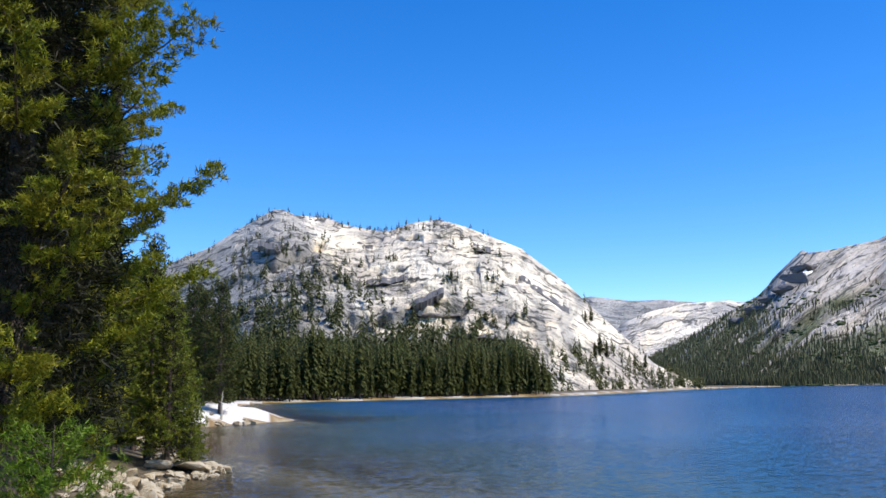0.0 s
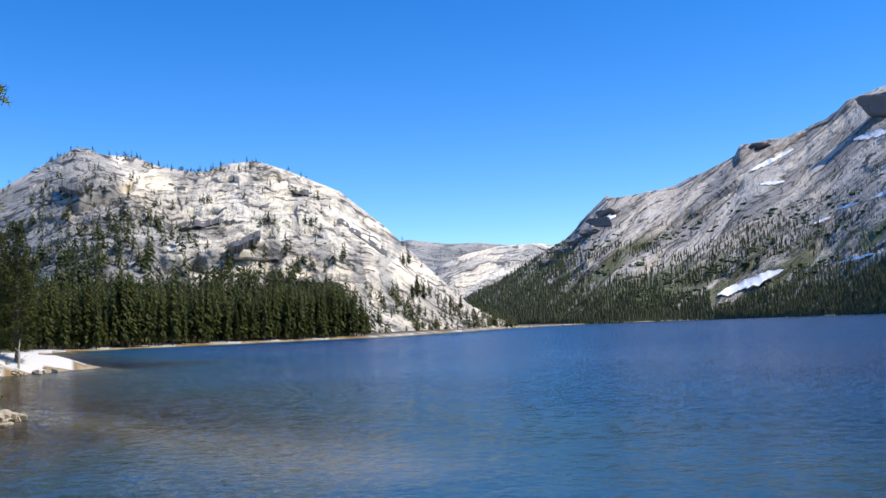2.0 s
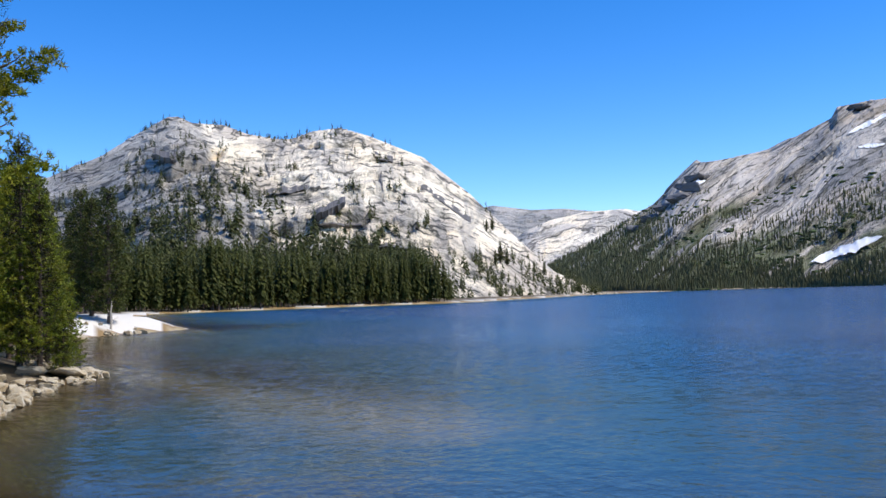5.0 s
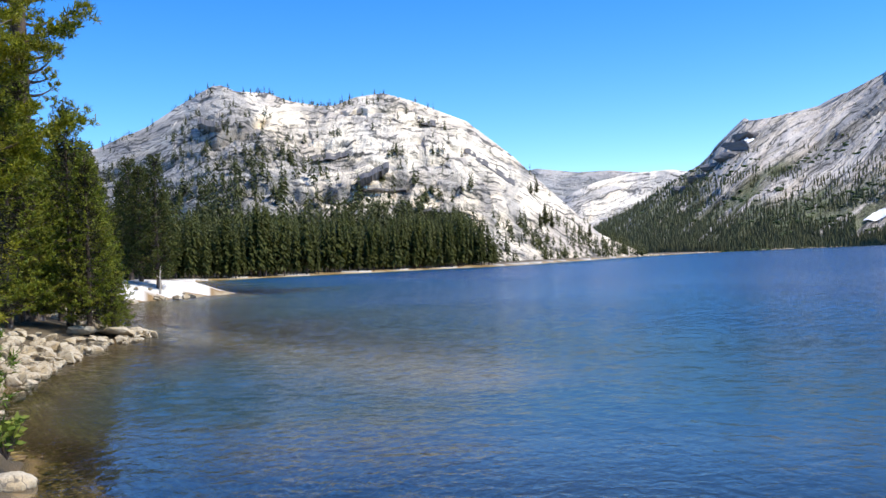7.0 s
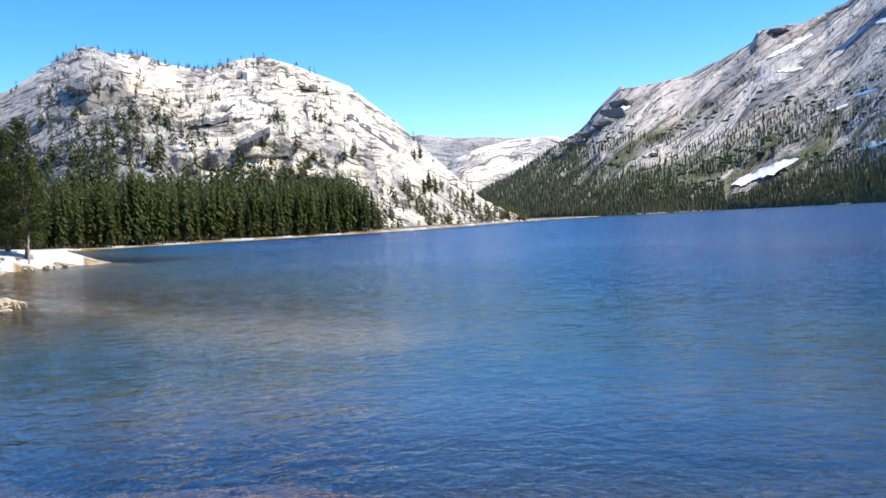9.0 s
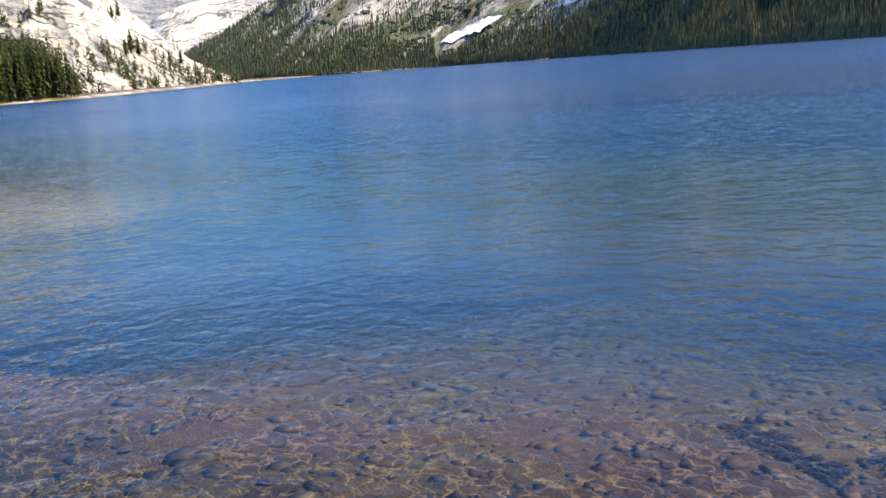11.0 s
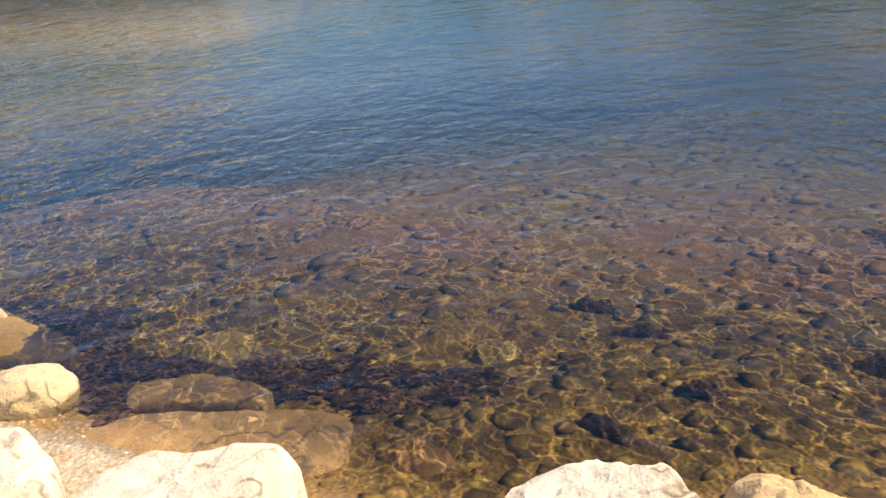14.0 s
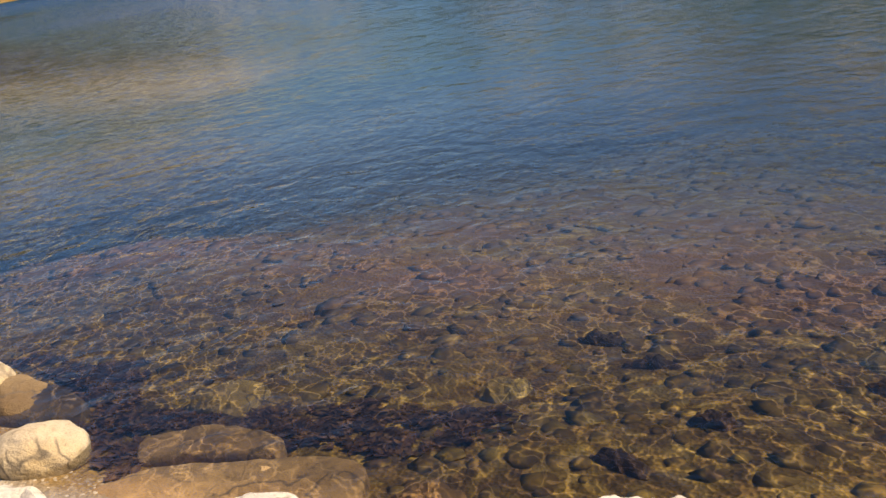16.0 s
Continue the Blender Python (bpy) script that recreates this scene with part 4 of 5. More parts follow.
# ---- snow on the mountainside ----
def on_slope(bearing, rise):
    """The place on the ridge at a bearing and rise, seen from the beach."""
    i = int(np.clip(np.searchsorted(ridge_u, bearing), 0, len(ridge_u) - 1))
    col = ridge_p[i, : np.searchsorted(ridge_v, 1.0)]
    up = np.maximum.accumulate(np.degrees(np.arctan2(col[:, 2] - 2.2, np.hypot(col[:, 0], col[:, 1]))))
    k = np.interp(rise, up, np.arange(len(up)))
    k0 = int(min(k, len(up) - 2))
    d = np.hypot(*(col[k0] + (col[k0 + 1] - col[k0]) * (k - k0))[:2]) - 6
    a = radians(bearing)
    return (math.sin(a) * d, math.cos(a) * d, 2.2 + d * math.tan(radians(rise)))


def snow_patch(lines, seed):
    """Old snow lying on the ridge along a line of (bearing, rise), with a half-width in degrees."""
    rg = random.Random(seed)
    for b0, r0, b1, r1, wide in lines:
        n, m, o = 44, 6, rg.uniform(0, 90)
        places, faces = [], []
        for i in range(n + 1):
            t = i / n
            swell = math.sin(math.pi * t) ** 0.6
            up = wide * swell * (0.75 + 0.7 * noise.fractal((t * 5 + o, 0, 0), 0.7, 2.0, 4)) + 0.01
            down = wide * swell * (0.75 + 0.7 * noise.fractal((t * 5 + o, 7, 0), 0.7, 2.0, 4)) + 0.01
            for j in range(m + 1):
                k = j / m
                places.append(on_slope(b0 + (b1 - b0) * t, r0 + (r1 - r0) * t - down + (up + down) * k))
        for i in range(n):
            for j in range(m):
                q = i * (m + 1) + j
                faces.append((q, q + m + 1, q + m + 2, q + 1))
        g = np.array(places).reshape(n + 1, m + 1, 3)
        reach = np.hypot(g[..., 0], g[..., 1])
        flat = reach.copy()
        for _ in range(12):    # snow fills the hollows
            pad = np.pad(flat, 1, mode="edge")
            flat = (pad[:-2, 1:-1] + pad[2:, 1:-1] + pad[1:-1, :-2] + pad[1:-1, 2:] + flat) / 5
        k = np.minimum(flat - 5, reach) / reach
        g[..., :2] *= k[..., None]
        g[..., 2] = 2.2 + (g[..., 2] - 2.2) * k
        ob = mesh_object("snow_patch", g.reshape(-1, 3), faces, SNOW, smooth=True)
        tagged(ob, "patch of old white snow on the granite mountainside", "snow", "snow on the mountainside")


snow_patch([(27.4, 1.35, 31.2, 2.65, 0.34), (29.7, 8.5, 32.2, 9.55, 0.16), (35.4, 9.75, 37.6, 10.1, 0.2), (30.2, 7.7, 31.6, 7.75, 0.13), (20.7, 6.15, 21.8, 6.4, 0.17),
            (33.0, 5.2, 33.9, 5.5, 0.1), (34.2, 5.9, 35.4, 6.2, 0.1), (36.2, 6.4, 37.4, 6.9, 0.12), (38.3, 3.6, 39.2, 3.9, 0.15), (41.8, 5.0, 43.2, 5.5, 0.18), (44.6, 5.4, 45.9, 5.8, 0.18),
            (34.2, 2.9, 36.0, 3.3, 0.12), (38.0, 7.4, 40.2, 8.1, 0.16), (41.0, 8.4, 42.0, 8.6, 0.14)], 91)


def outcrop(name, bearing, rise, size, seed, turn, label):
    """A crag that stands out of the mountainside, coloured dark to carry its shade."""
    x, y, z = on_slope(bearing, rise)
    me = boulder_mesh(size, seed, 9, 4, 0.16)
    me.materials.append(SHADED_CLIFF)
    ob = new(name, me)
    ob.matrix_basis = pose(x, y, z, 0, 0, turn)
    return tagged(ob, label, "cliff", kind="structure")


# ---- trees on the near shore ----
def tube(points, radii, sides=5):
    """A tapered tube along points, as vertices and faces."""
    v, f = [], []
    P = [Vector(q) for q in points]
    for k, (q, r) in enumerate(zip(P, radii)):
        d = (P[min(k + 1, len(P) - 1)] - P[max(k - 1, 0)]).normalized()
        side = d.orthogonal().normalized()
        up = d.cross(side)
        for n in range(sides):
            a = 6.2832 * n / sides
            v.append(q + (side * math.cos(a) + up * math.sin(a)) * r)
        if k:
            o = (k - 1) * sides
            f += [(o + n, o + (n + 1) % sides, o + sides + (n + 1) % sides, o + sides + n) for n in range(sides)]
    return v, f


def needles(spots, ways, blades, length, width, seed, spread=0.75):
    """Tufts of needle blades: at each spot a spray of narrow triangles about its way."""
    rg = np.random.RandomState(seed)
    n = len(spots)
    o = np.repeat(spots, blades, 0) + rg.randn(n * blades, 3) * length * 0.30
    d = np.repeat(ways, blades, 0) * 0.7 + rg.randn(n * blades, 3) * spread
    d /= np.linalg.norm(d, axis=1)[:, None]
    s = np.cross(d, rg.randn(n * blades, 3))
    s /= np.linalg.norm(s, axis=1)[:, None] + 1e-9
    L = length * rg.uniform(0.6, 1.3, (n * blades, 1))
    W = width * rg.uniform(0.7, 1.3, (n * blades, 1))
    v = np.stack([o + s * W * 0.6, o + d * L, o - s * W * 0.6], 1).reshape(-1, 3)
    return v, np.arange(n * blades)[:, None] * 3 + [0, 1, 2]


def conifer(name, height, base, radius, boughs, tuft, blades, width, seed, foliage, label, profile=0.8, droop=0.25, fill=1.0, group="", trunk_r=None, bare=0, inner=0, inward=0.34):
    """A conifer: a tapered trunk with limbs, and a crown of needle sprays carried by twigs."""
    rg = random.Random(seed)
    root = tagged(new(name), label, "tree", group)
    r0 = trunk_r or height * 0.016
    lean = (rg.uniform(-0.01, 0.01), rg.uniform(-0.01, 0.01))
    axis = lambda z: Vector((lean[0] * z + 0.03 * math.sin(z * 0.7 + seed), lean[1] * z + 0.03 * math.cos(z * 0.5 + seed), z))
    rings = [height * k / 14 - (0.25 if k == 0 else 0) for k in range(15)]
    V, F = tube([axis(z) for z in rings], [r0 * (1.25 if k == 0 else 1) * (1 - 0.95 * k / 14) + 0.006 for k in range(15)], 9)
    spots, ways = [], []
    for i in range(boughs):
        h = base + (height * 0.985 - base) * ((i + rg.random()) / boughs) ** 0.95
        rel = (h - base) / (height - base)
        reach = radius * ((1 - rel) ** profile * (0.55 + 0.45 * min(1, rel * 4 + 0.35))) * rg.uniform(0.45, 1.15) + 0.12 * radius * (1 - rel) + tuft * 0.6
        a = i * 2.39996 + rg.uniform(-0.4, 0.4)
        out, o = Vector((math.cos(a), math.sin(a), 0)), axis(h)
        rise = 0.55 * rel - droop * (1 - rel)
        limb = [o + out * reach * s + Vector((0, 0, reach * (rise * s + 0.30 * s * s * (1 - rel) - 0.1 * math.sin(3 * s)))) for s in (0, 0.2, 0.4, 0.6, 0.8, 1.0)]
        v, f = tube(limb, [max(0.004, r0 * 0.22 * (1 - 0.9 * k / 5) * (1 - 0.6 * rel)) for k in range(6)], 4)
        n = len(V)
        V += v
        F += [tuple(q + n for q in g) for g in f]
        across = out.cross(Vector((0, 0, 1)))
        m = max(3, int(reach / tuft * 1.5 * fill))
        for k in range(m):
            s = inward + (1 - inward) * (k + rg.random()) / m
            q = limb[min(5, int(s * 5))].lerp(limb[min(5, int(s * 5) + 1)], s * 5 % 1)
            w = (out * rg.uniform(0.5, 1.0) + across * rg.choice((-1, 1)) * rg.uniform(0.4, 1.1) + Vector((0, 0, rg.uniform(-0.1, 0.4)))).normalized()
            ln = reach * 0.30 * (1.25 - s) * rg.uniform(0.6, 1.3) + tuft * 0.5
            c = max(1, int(ln / tuft * 1.7 * fill))
            for e in range(c):
                p = q + w * ln * (e + 1) / c + Vector((rg.uniform(-1, 1), rg.uniform(-1, 1), rg.uniform(-0.6, 0.9))) * tuft * 0.3
                spots.append(p[:])
                ways.append((w * 0.7 + Vector((0, 0, 0.55)))[:])
    mesh_object("trunk", V, F, BARK, root, "rough grey-brown trunk with bare limbs", smooth=True)
    for i in range(bare):    # leafless limbs with a few twigs
        V, F = [], []
        h = base + (height - base) * rg.uniform(0.0, 0.7)
        a, reach = rg.uniform(0, 6.28), radius * rg.uniform(0.65, 0.95)
        out, o = Vector((math.cos(a), math.sin(a), 0)), axis(h)
        across = out.cross(Vector((0, 0, 1)))
        limb = [o + out * reach * s + across * 0.1 * math.sin(4 * s + i) + Vector((0, 0, reach * (0.1 * s + 0.2 * s * s + 0.05 * math.sin(9 * s + i)))) for s in (0, 0.2, 0.4, 0.6, 0.8, 1.0)]
        arms = [(limb, r0 * 0.09)]
        for k in range(5):
            q = limb[1 + k % 5]
            arms.append(([q, q + out * 0.25 + across * rg.uniform(-0.3, 0.3) + Vector((0, 0, rg.uniform(-0.1, 0.25))), q + out * 0.5 + across * rg.uniform(-0.5, 0.5) + Vector((0, 0, rg.uniform(-0.15, 0.4)))], r0 * 0.045))
        for pts, r in arms:
            v, f = tube(pts, [max(0.004, r * (1 - 0.8 * k / (len(pts) - 1))) for k in range(len(pts))], 4)
            n = len(V)
            V += v
            F += [tuple(q + n for q in g) for g in f]
        mesh_object("bare_branch", V, F, TWIG, root, "grey-brown leafless branch")
    if inner:    # added dark blades round the trunk that paint the crown's inner shade
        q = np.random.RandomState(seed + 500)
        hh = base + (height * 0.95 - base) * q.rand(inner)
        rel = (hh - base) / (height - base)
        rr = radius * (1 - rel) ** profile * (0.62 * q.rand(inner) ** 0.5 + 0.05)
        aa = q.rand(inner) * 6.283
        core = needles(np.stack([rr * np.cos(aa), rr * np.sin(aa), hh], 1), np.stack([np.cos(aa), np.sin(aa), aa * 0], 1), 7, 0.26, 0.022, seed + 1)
    v, f = needles(np.array(spots), np.array(ways), blades, tuft * 0.48, width, seed)
    k = len(f)
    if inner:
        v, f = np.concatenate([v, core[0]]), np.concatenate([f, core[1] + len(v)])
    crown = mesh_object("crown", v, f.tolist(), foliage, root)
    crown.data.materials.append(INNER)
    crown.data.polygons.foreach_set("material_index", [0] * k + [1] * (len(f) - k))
    return root


def stand(tree, x, y, turn=0.0, size=1.0, fat=1.0):
    z = float(ground_height(x, y))
    tree.matrix_basis = Matrix.Translation((x, y, z)) @ Matrix.Rotation(turn, 4, "Z") @ Matrix.Diagonal((size * fat, size * fat, size, 1))
    return tree


def stand_copy(tree, x, y, turn, size=1.0, fat=1.0):
    return stand(copy_thing(tree, Matrix.Identity(4)), x, y, turn, size, fat)


GROVE = "trees along the near shore"
stand(conifer("pine_tree", 27, 8.5, 1.9, 110, 0.34, 20, 0.045, 1, PINE, "tall old pine with bare lower trunk and ragged crown", 0.35, 0.1, 1.0, GROVE, 0.46, 12, 300, 0.45), -13.9, 36.0)
stand(conifer("pine_tree", 18, 1.9, 2.55, 165, 0.22, 30, 0.018, 2, PINE, "dense yellow-green pine standing close to the shore", 0.22, 0.2, 1.2, GROVE, None, 10, 9000, 0.42), -7.5, 13.9)
pine_mid = stand(conifer("pine_tree", 17, 0.8, 2.8, 120, 0.27, 22, 0.027, 3, PINE, "dense yellow-green pine standing close to the shore", 0.4, 0.25, 1.15, GROVE, None, 8, 6000, 0.4), -9.9, 17.6)
pine_back = stand(conifer("pine_tree", 19, 1.0, 2.8, 110, 0.30, 10, 0.052, 4, PINE, "tall dense pine behind the shore rocks", 0.4, 0.2, 1.1, GROVE, None, 12, 3000, 0.4), -12.6, 23.2)
fir_a = stand(conifer("fir_tree", 8.0, 0.5, 1.6, 150, 0.22, 12, 0.038, 5, FIR, "young dark green fir among the shore rocks", 0.8, 0.15, 0.95, GROVE, 0.11, 0, 500), -11.4, 33.2)
fir_b = stand(conifer("fir_tree", 6.4, 0.5, 1.35, 130, 0.20, 12, 0.036, 6, FIR, "young dark green fir among the shore rocks", 0.85, 0.1, 0.95, GROVE, 0.1, 0, 400), -10.35, 32.0, 1.0, 0.95)
fir_c = stand(conifer("fir_tree", 12.0, 0.9, 1.9, 200, 0.32, 7, 0.13, 7, DARKFIR, "dark green fir on the sandy point", 0.65, 0.25, 1.0, GROVE, 0.2, 0, 700), -21.3, 85.0)
for src, x, y, turn, size, fat in (
        (fir_a, -13.6, 34.6, 1.1, 1.15, 1.05), (fir_b, -12.0, 27.5, 2.0, 1.0, 1.15), (fir_a, -15.5, 39.5, 2.7, 1.2, 1.0), (fir_b, -9.75, 32.4, 0.4, 0.33, 1.1), (fir_b, -10.2, 34.6, 3.4, 0.42, 1.1),
        (fir_b, -11.6, 24.8, 3.0, 0.8, 1.2), (fir_a, -11.2, 21.0, 5.0, 0.6, 1.2), (fir_b, -9.4, 18.4, 5.5, 0.6, 1.2), (fir_a, -12.6, 31.0, 0.7, 0.95, 1.15), (fir_a, -14.8, 42.0, 1.9, 1.1, 1.0),
        (fir_b, -12.2, 38.6, 4.2, 0.9, 1.1), (fir_a, -16.4, 46.5, 3.2, 1.0, 1.05),
        (fir_c, -18.6, 56.0, 0.9, 0.85, 1.0), (fir_c, -23.6, 88.0, 2.2, 0.9, 1.1), (fir_c, -26.0, 80.0, 3.1, 1.0, 1.1), (fir_c, -24.0, 70.0, 4.4, 0.9, 1.1), (fir_a, -21.5, 64.0, 5.2, 0.95, 1.1),
        (fir_c, -27.5, 66.0, 1.5, 1.0, 1.0), (fir_c, -30.5, 76.0, 2.9, 1.1, 1.0), (fir_c, -27.0, 97.0, 3.7, 1.05, 1.0), (fir_c, -35.0, 110.0, 0.2, 1.2, 0.9), (fir_c, -39.0, 122.0, 1.2, 1.2, 0.9),
        (fir_c, -41.0, 142.0, 2.4, 1.3, 0.9), (fir_c, -46.0, 150.0, 3.5, 1.3, 0.9), (fir_c, -47.0, 172.0, 4.6, 1.4, 0.9), (fir_c, -52.0, 190.0, 5.7, 1.4, 0.9), (fir_c, -20.0, 50.0, 5.9, 1.1, 1.2),
        (pine_back, -17.2, 35.0, 2.3, 1.1, 1.0), (pine_back, -16.0, 28.5, 3.9, 1.05, 1.0), (pine_back, -16.0, 24.0, 5.1, 1.0, 1.2), (pine_back, -20.0, 44.0, 1.3, 1.2, 1.0), (fir_c, -33.0, 95.0, 5.0, 1.1, 1.0),
        (pine_mid, -12.6, 17.5, 2.6, 1.05, 1.1)):
    stand_copy(src, x, y, turn, size, fat)
stand(conifer("pine_sapling", 2.1, 0.12, 0.85, 75, 0.22, 28, 0.013, 12, SAPLING, "bright green young pine by the shore rocks", 0.45, 0.0, 1.0), -5.55, 11.0)

snag = tagged(new("dead_snag"), "bleached grey dead trunk standing on the sandy point", "dead tree")
v, f = tube([(0, 0, -0.2), (0.05, 0.0, 1.2), (0.0, 0.1, 2.4), (0.12, 0.1, 3.6)], [0.17, 0.13, 0.09, 0.03], 8)
mesh_object("trunk", v, f, DEADWOOD, snag, smooth=True)
for z, a, r in ((1.2, 0.4, 0.9), (1.7, 2.5, 0.7), (2.2, 4.4, 0.8), (2.7, 1.2, 0.5)):
    v, f = tube([(0.03, 0.05, z), (0.5 * r * math.cos(a), 0.5 * r * math.sin(a), z + 0.1), (r * math.cos(a), r * math.sin(a), z + 0.45)], [0.05, 0.035, 0.01], 6)
    mesh_object("branch", v, f, DEADWOOD, snag, smooth=True)
stand(snag, -20.6, 82.6, 0.0, 0.7)


# ---- rocks ----
def boulder_mesh(size, seed, cuts=6, detail=3, rough=0.10):
    """A granite block: a rounded lump, cut by planes, with worn edges."""
    rg = random.Random(seed)
    bm = bmesh.new()
    bmesh.ops.create_icosphere(bm, subdivisions=detail, radius=1.0)
    planes = [(Vector((rg.uniform(-0.25, 0.25), rg.uniform(-0.25, 0.25), 1)).normalized(), rg.uniform(0.45, 0.6))] if cuts > 5 else []
    for _ in range(cuts):
        n = Vector((rg.gauss(0, 1), rg.gauss(0, 1), rg.gauss(0, 0.8))).normalized()
        planes.append((n, rg.uniform(0.38, 0.72)))
    o = Vector((rg.uniform(0, 50), rg.uniform(0, 50), rg.uniform(0, 50)))
    for v in bm.verts:
        for n, d in planes:
            over = v.co.dot(n) - d
            if over > 0:
                v.co -= n * over * 0.97
        v.co *= 1 + rough * noise.fractal(v.co * 1.6 + o, 1.0, 2.0, 4) + (0.06 if cuts else 0.02) * noise.fractal(v.co * 5 + o, 0.8, 2.0, 4)
    lo, hi = [min(v.co[k] for v in bm.verts) for k in range(3)], [max(v.co[k] for v in bm.verts) for k in range(3)]
    for v in bm.verts:
        v.co = Vector([(v.co[k] - lo[k]) / (hi[k] - lo[k]) - 0.5 for k in range(3)])
        v.co = Vector((v.co.x * size[0], v.co.y * size[1], v.co.z * size[2]))
    me = bpy.data.meshes.new("boulder")
    bm.to_mesh(me)
    bm.free()
    me.polygons.foreach_set("use_smooth", [True] * len(me.polygons))
    if cuts > 6:
        me.set_sharp_from_angle(angle=radians(24))
    return me


def rock(name, x, y, z, size, turn, seed, material, label, group="", category="rock", cuts=9, tilt=(0, 0)):
    me = boulder_mesh(size, seed, cuts, 4)
    me.materials.append(material)
    ob = new(name, me)
    ob.matrix_basis = pose(x, y, z, tilt[0], tilt[1], turn)
    return tagged(ob, label, category, group)


def stone_block(name, outline, base, top, slope, seed, material, label, group, category="rock", square=4.0, rough=0.025, chips=6):
    """A worn block of stone over an outline on the ground: a nearly flat, sloping top, chipped rounded edges and steep sides."""
    rg = random.Random(seed)
    poly = np.array(outline, float)
    c = poly.mean(0)
    poly = poly - c
    turns, rings = 56, [0.0, 0.2, 0.38, 0.54, 0.67, 0.78, 0.86, 0.92, 0.96, 0.985, 1.0]
    reach = []
    for k in range(turns):
        a = 2 * math.pi * k / turns
        way, best = np.array((math.cos(a), math.sin(a))), 0.05
        for p0, p1 in zip(poly, np.roll(poly, -1, 0)):
            e = p1 - p0
            det = way[0] * -e[1] + way[1] * e[0]
            if abs(det) > 1e-9:
                t, w = (p0[0] * -e[1] + p0[1] * e[0]) / det, (way[0] * p0[1] - way[1] * p0[0]) / det
                if t > 0 and -1e-6 <= w <= 1 + 1e-6:
                    best = max(best, t)
        reach.append(best)
    reach = np.array(reach)
    reach = (np.roll(reach, 1) + 2 * reach + np.roll(reach, -1)) / 4
    size = reach.mean()
    planes = []
    for _ in range(chips):
        a, lift = rg.uniform(0, 6.28), rg.uniform(0.5, 1.6)
        n = Vector((math.cos(a), math.sin(a), lift)).normalized()
        r = reach[int(a / 6.2832 * turns) % turns]
        planes.append((n, n.dot(Vector((math.cos(a) * r, math.sin(a) * r, top))) * rg.uniform(0.86, 0.97)))
    o = Vector((rg.uniform(0, 50), rg.uniform(0, 50), rg.uniform(0, 50)))
    verts = []
    for ring in rings + [1.03, 1.05]:
        for k in range(turns if ring else 1):
            a = 2 * math.pi * k / turns
            q = Vector((math.cos(a), math.sin(a), 0)) * (reach[k] * ring + size * (1 - ring)) * ring if ring <= 1 else Vector((math.cos(a), math.sin(a), 0)) * reach[k] * ring
            high = top - base + slope[0] * q.x + slope[1] * q.y
            q.z = base + high * (max(1 - min(ring, 1) ** square, 0) ** (1 / square)) if ring <= 1 else base - 0.06 * (ring > 1.04)
            for n, d in planes:
                over = q.dot(n) - d
                if over > 0:
                    q -= n * over * 0.95
            q += (Vector((q.x, q.y, 0)).normalized() if ring else Vector()) * size * rough * 2 * noise.fractal(q * (1.5 / size) + o, 0.9, 2.0, 4) * ring
            q.z += rough * (1 + 1.2 * size) * noise.fractal(q * (2.2 / size) - o, 0.85, 2.0, 5)
            verts.append(q)
    faces = [(0, 1 + k, 1 + (k + 1) % turns) for k in range(turns)]
    for i in range(len(rings)):
        n0, n1 = 1 + i * turns, 1 + (i + 1) * turns
        faces += [(n0 + k, n1 + k, n1 + (k + 1) % turns, n0 + (k + 1) % turns) for k in range(turns)]
    ob = mesh_object(name, verts, faces, material, smooth=True)
    ob.data.set_sharp_from_angle(angle=radians(30))
    ob.location = (c[0], c[1], 0)
    return tagged(ob, label, category, group)


WEED_SHADE = mat_foliage("weed_and_shade", (0.075, 0.040, 0.034), (0.18, 0.10, 0.066), (0.23, 0.145, 0.06), 9.0)


def weed_bed(outline, seed, label):
    """A mat of short ragged blades on the bed, thickest in its middle: weed, and dark patches put in for shade."""
    rs = np.random.RandomState(seed)
    poly = np.array(outline)
    c, reach = poly.mean(0), np.ptp(poly, axis=0)
    turn = -1 if np.dot(poly[:, 0], np.roll(poly[:, 1], -1)) > np.dot(poly[:, 1], np.roll(poly[:, 0], -1)) else 1
    verts, faces = [], []
    for x, y in c + (rs.rand(int(min(3500, 700 + 3200 * reach[0] * reach[1])), 2) - 0.5) * reach * 1.25:
        side = [(b[0] - a[0]) * (y - a[1]) - (b[1] - a[1]) * (x - a[0]) for a, b in zip(poly, np.roll(poly, -1, 0))]
        if max(np.array(side) * turn) - 0.05 * rs.rand() * reach.max() > 0 or noise.fractal((x * 5, y * 5, seed), 0.8, 2.0, 4) < -0.15:
            continue
        a, far_ = rs.uniform(0, 6.28), rs.uniform(0.03, 0.08)
        n = len(verts)
        ux, uy = math.cos(a), math.sin(a)
        verts += [(x - 0.3 * far_ * uy, y + 0.3 * far_ * ux, 0.0), (x + 0.3 * far_ * uy, y - 0.3 * far_ * ux, 0.0), (x + far_ * ux, y + far_ * uy, rs.uniform(0.0, 0.022)), (x + 0.4 * far_ * ux - 0.4 * far_ * uy, y + 0.4 * far_ * uy + 0.4 * far_ * ux, rs.uniform(0.0, 0.02))]
        faces += [(n, n + 1, n + 2), (n, n + 2, n + 3)]
    v = np.array(verts)
    v[:, 2] += ground_height(v[:, 0], v[:, 1]) + 0.012
    return tagged(mesh_object("weed_bed", v, faces, WEED_SHADE), label, "weed", SUNK)


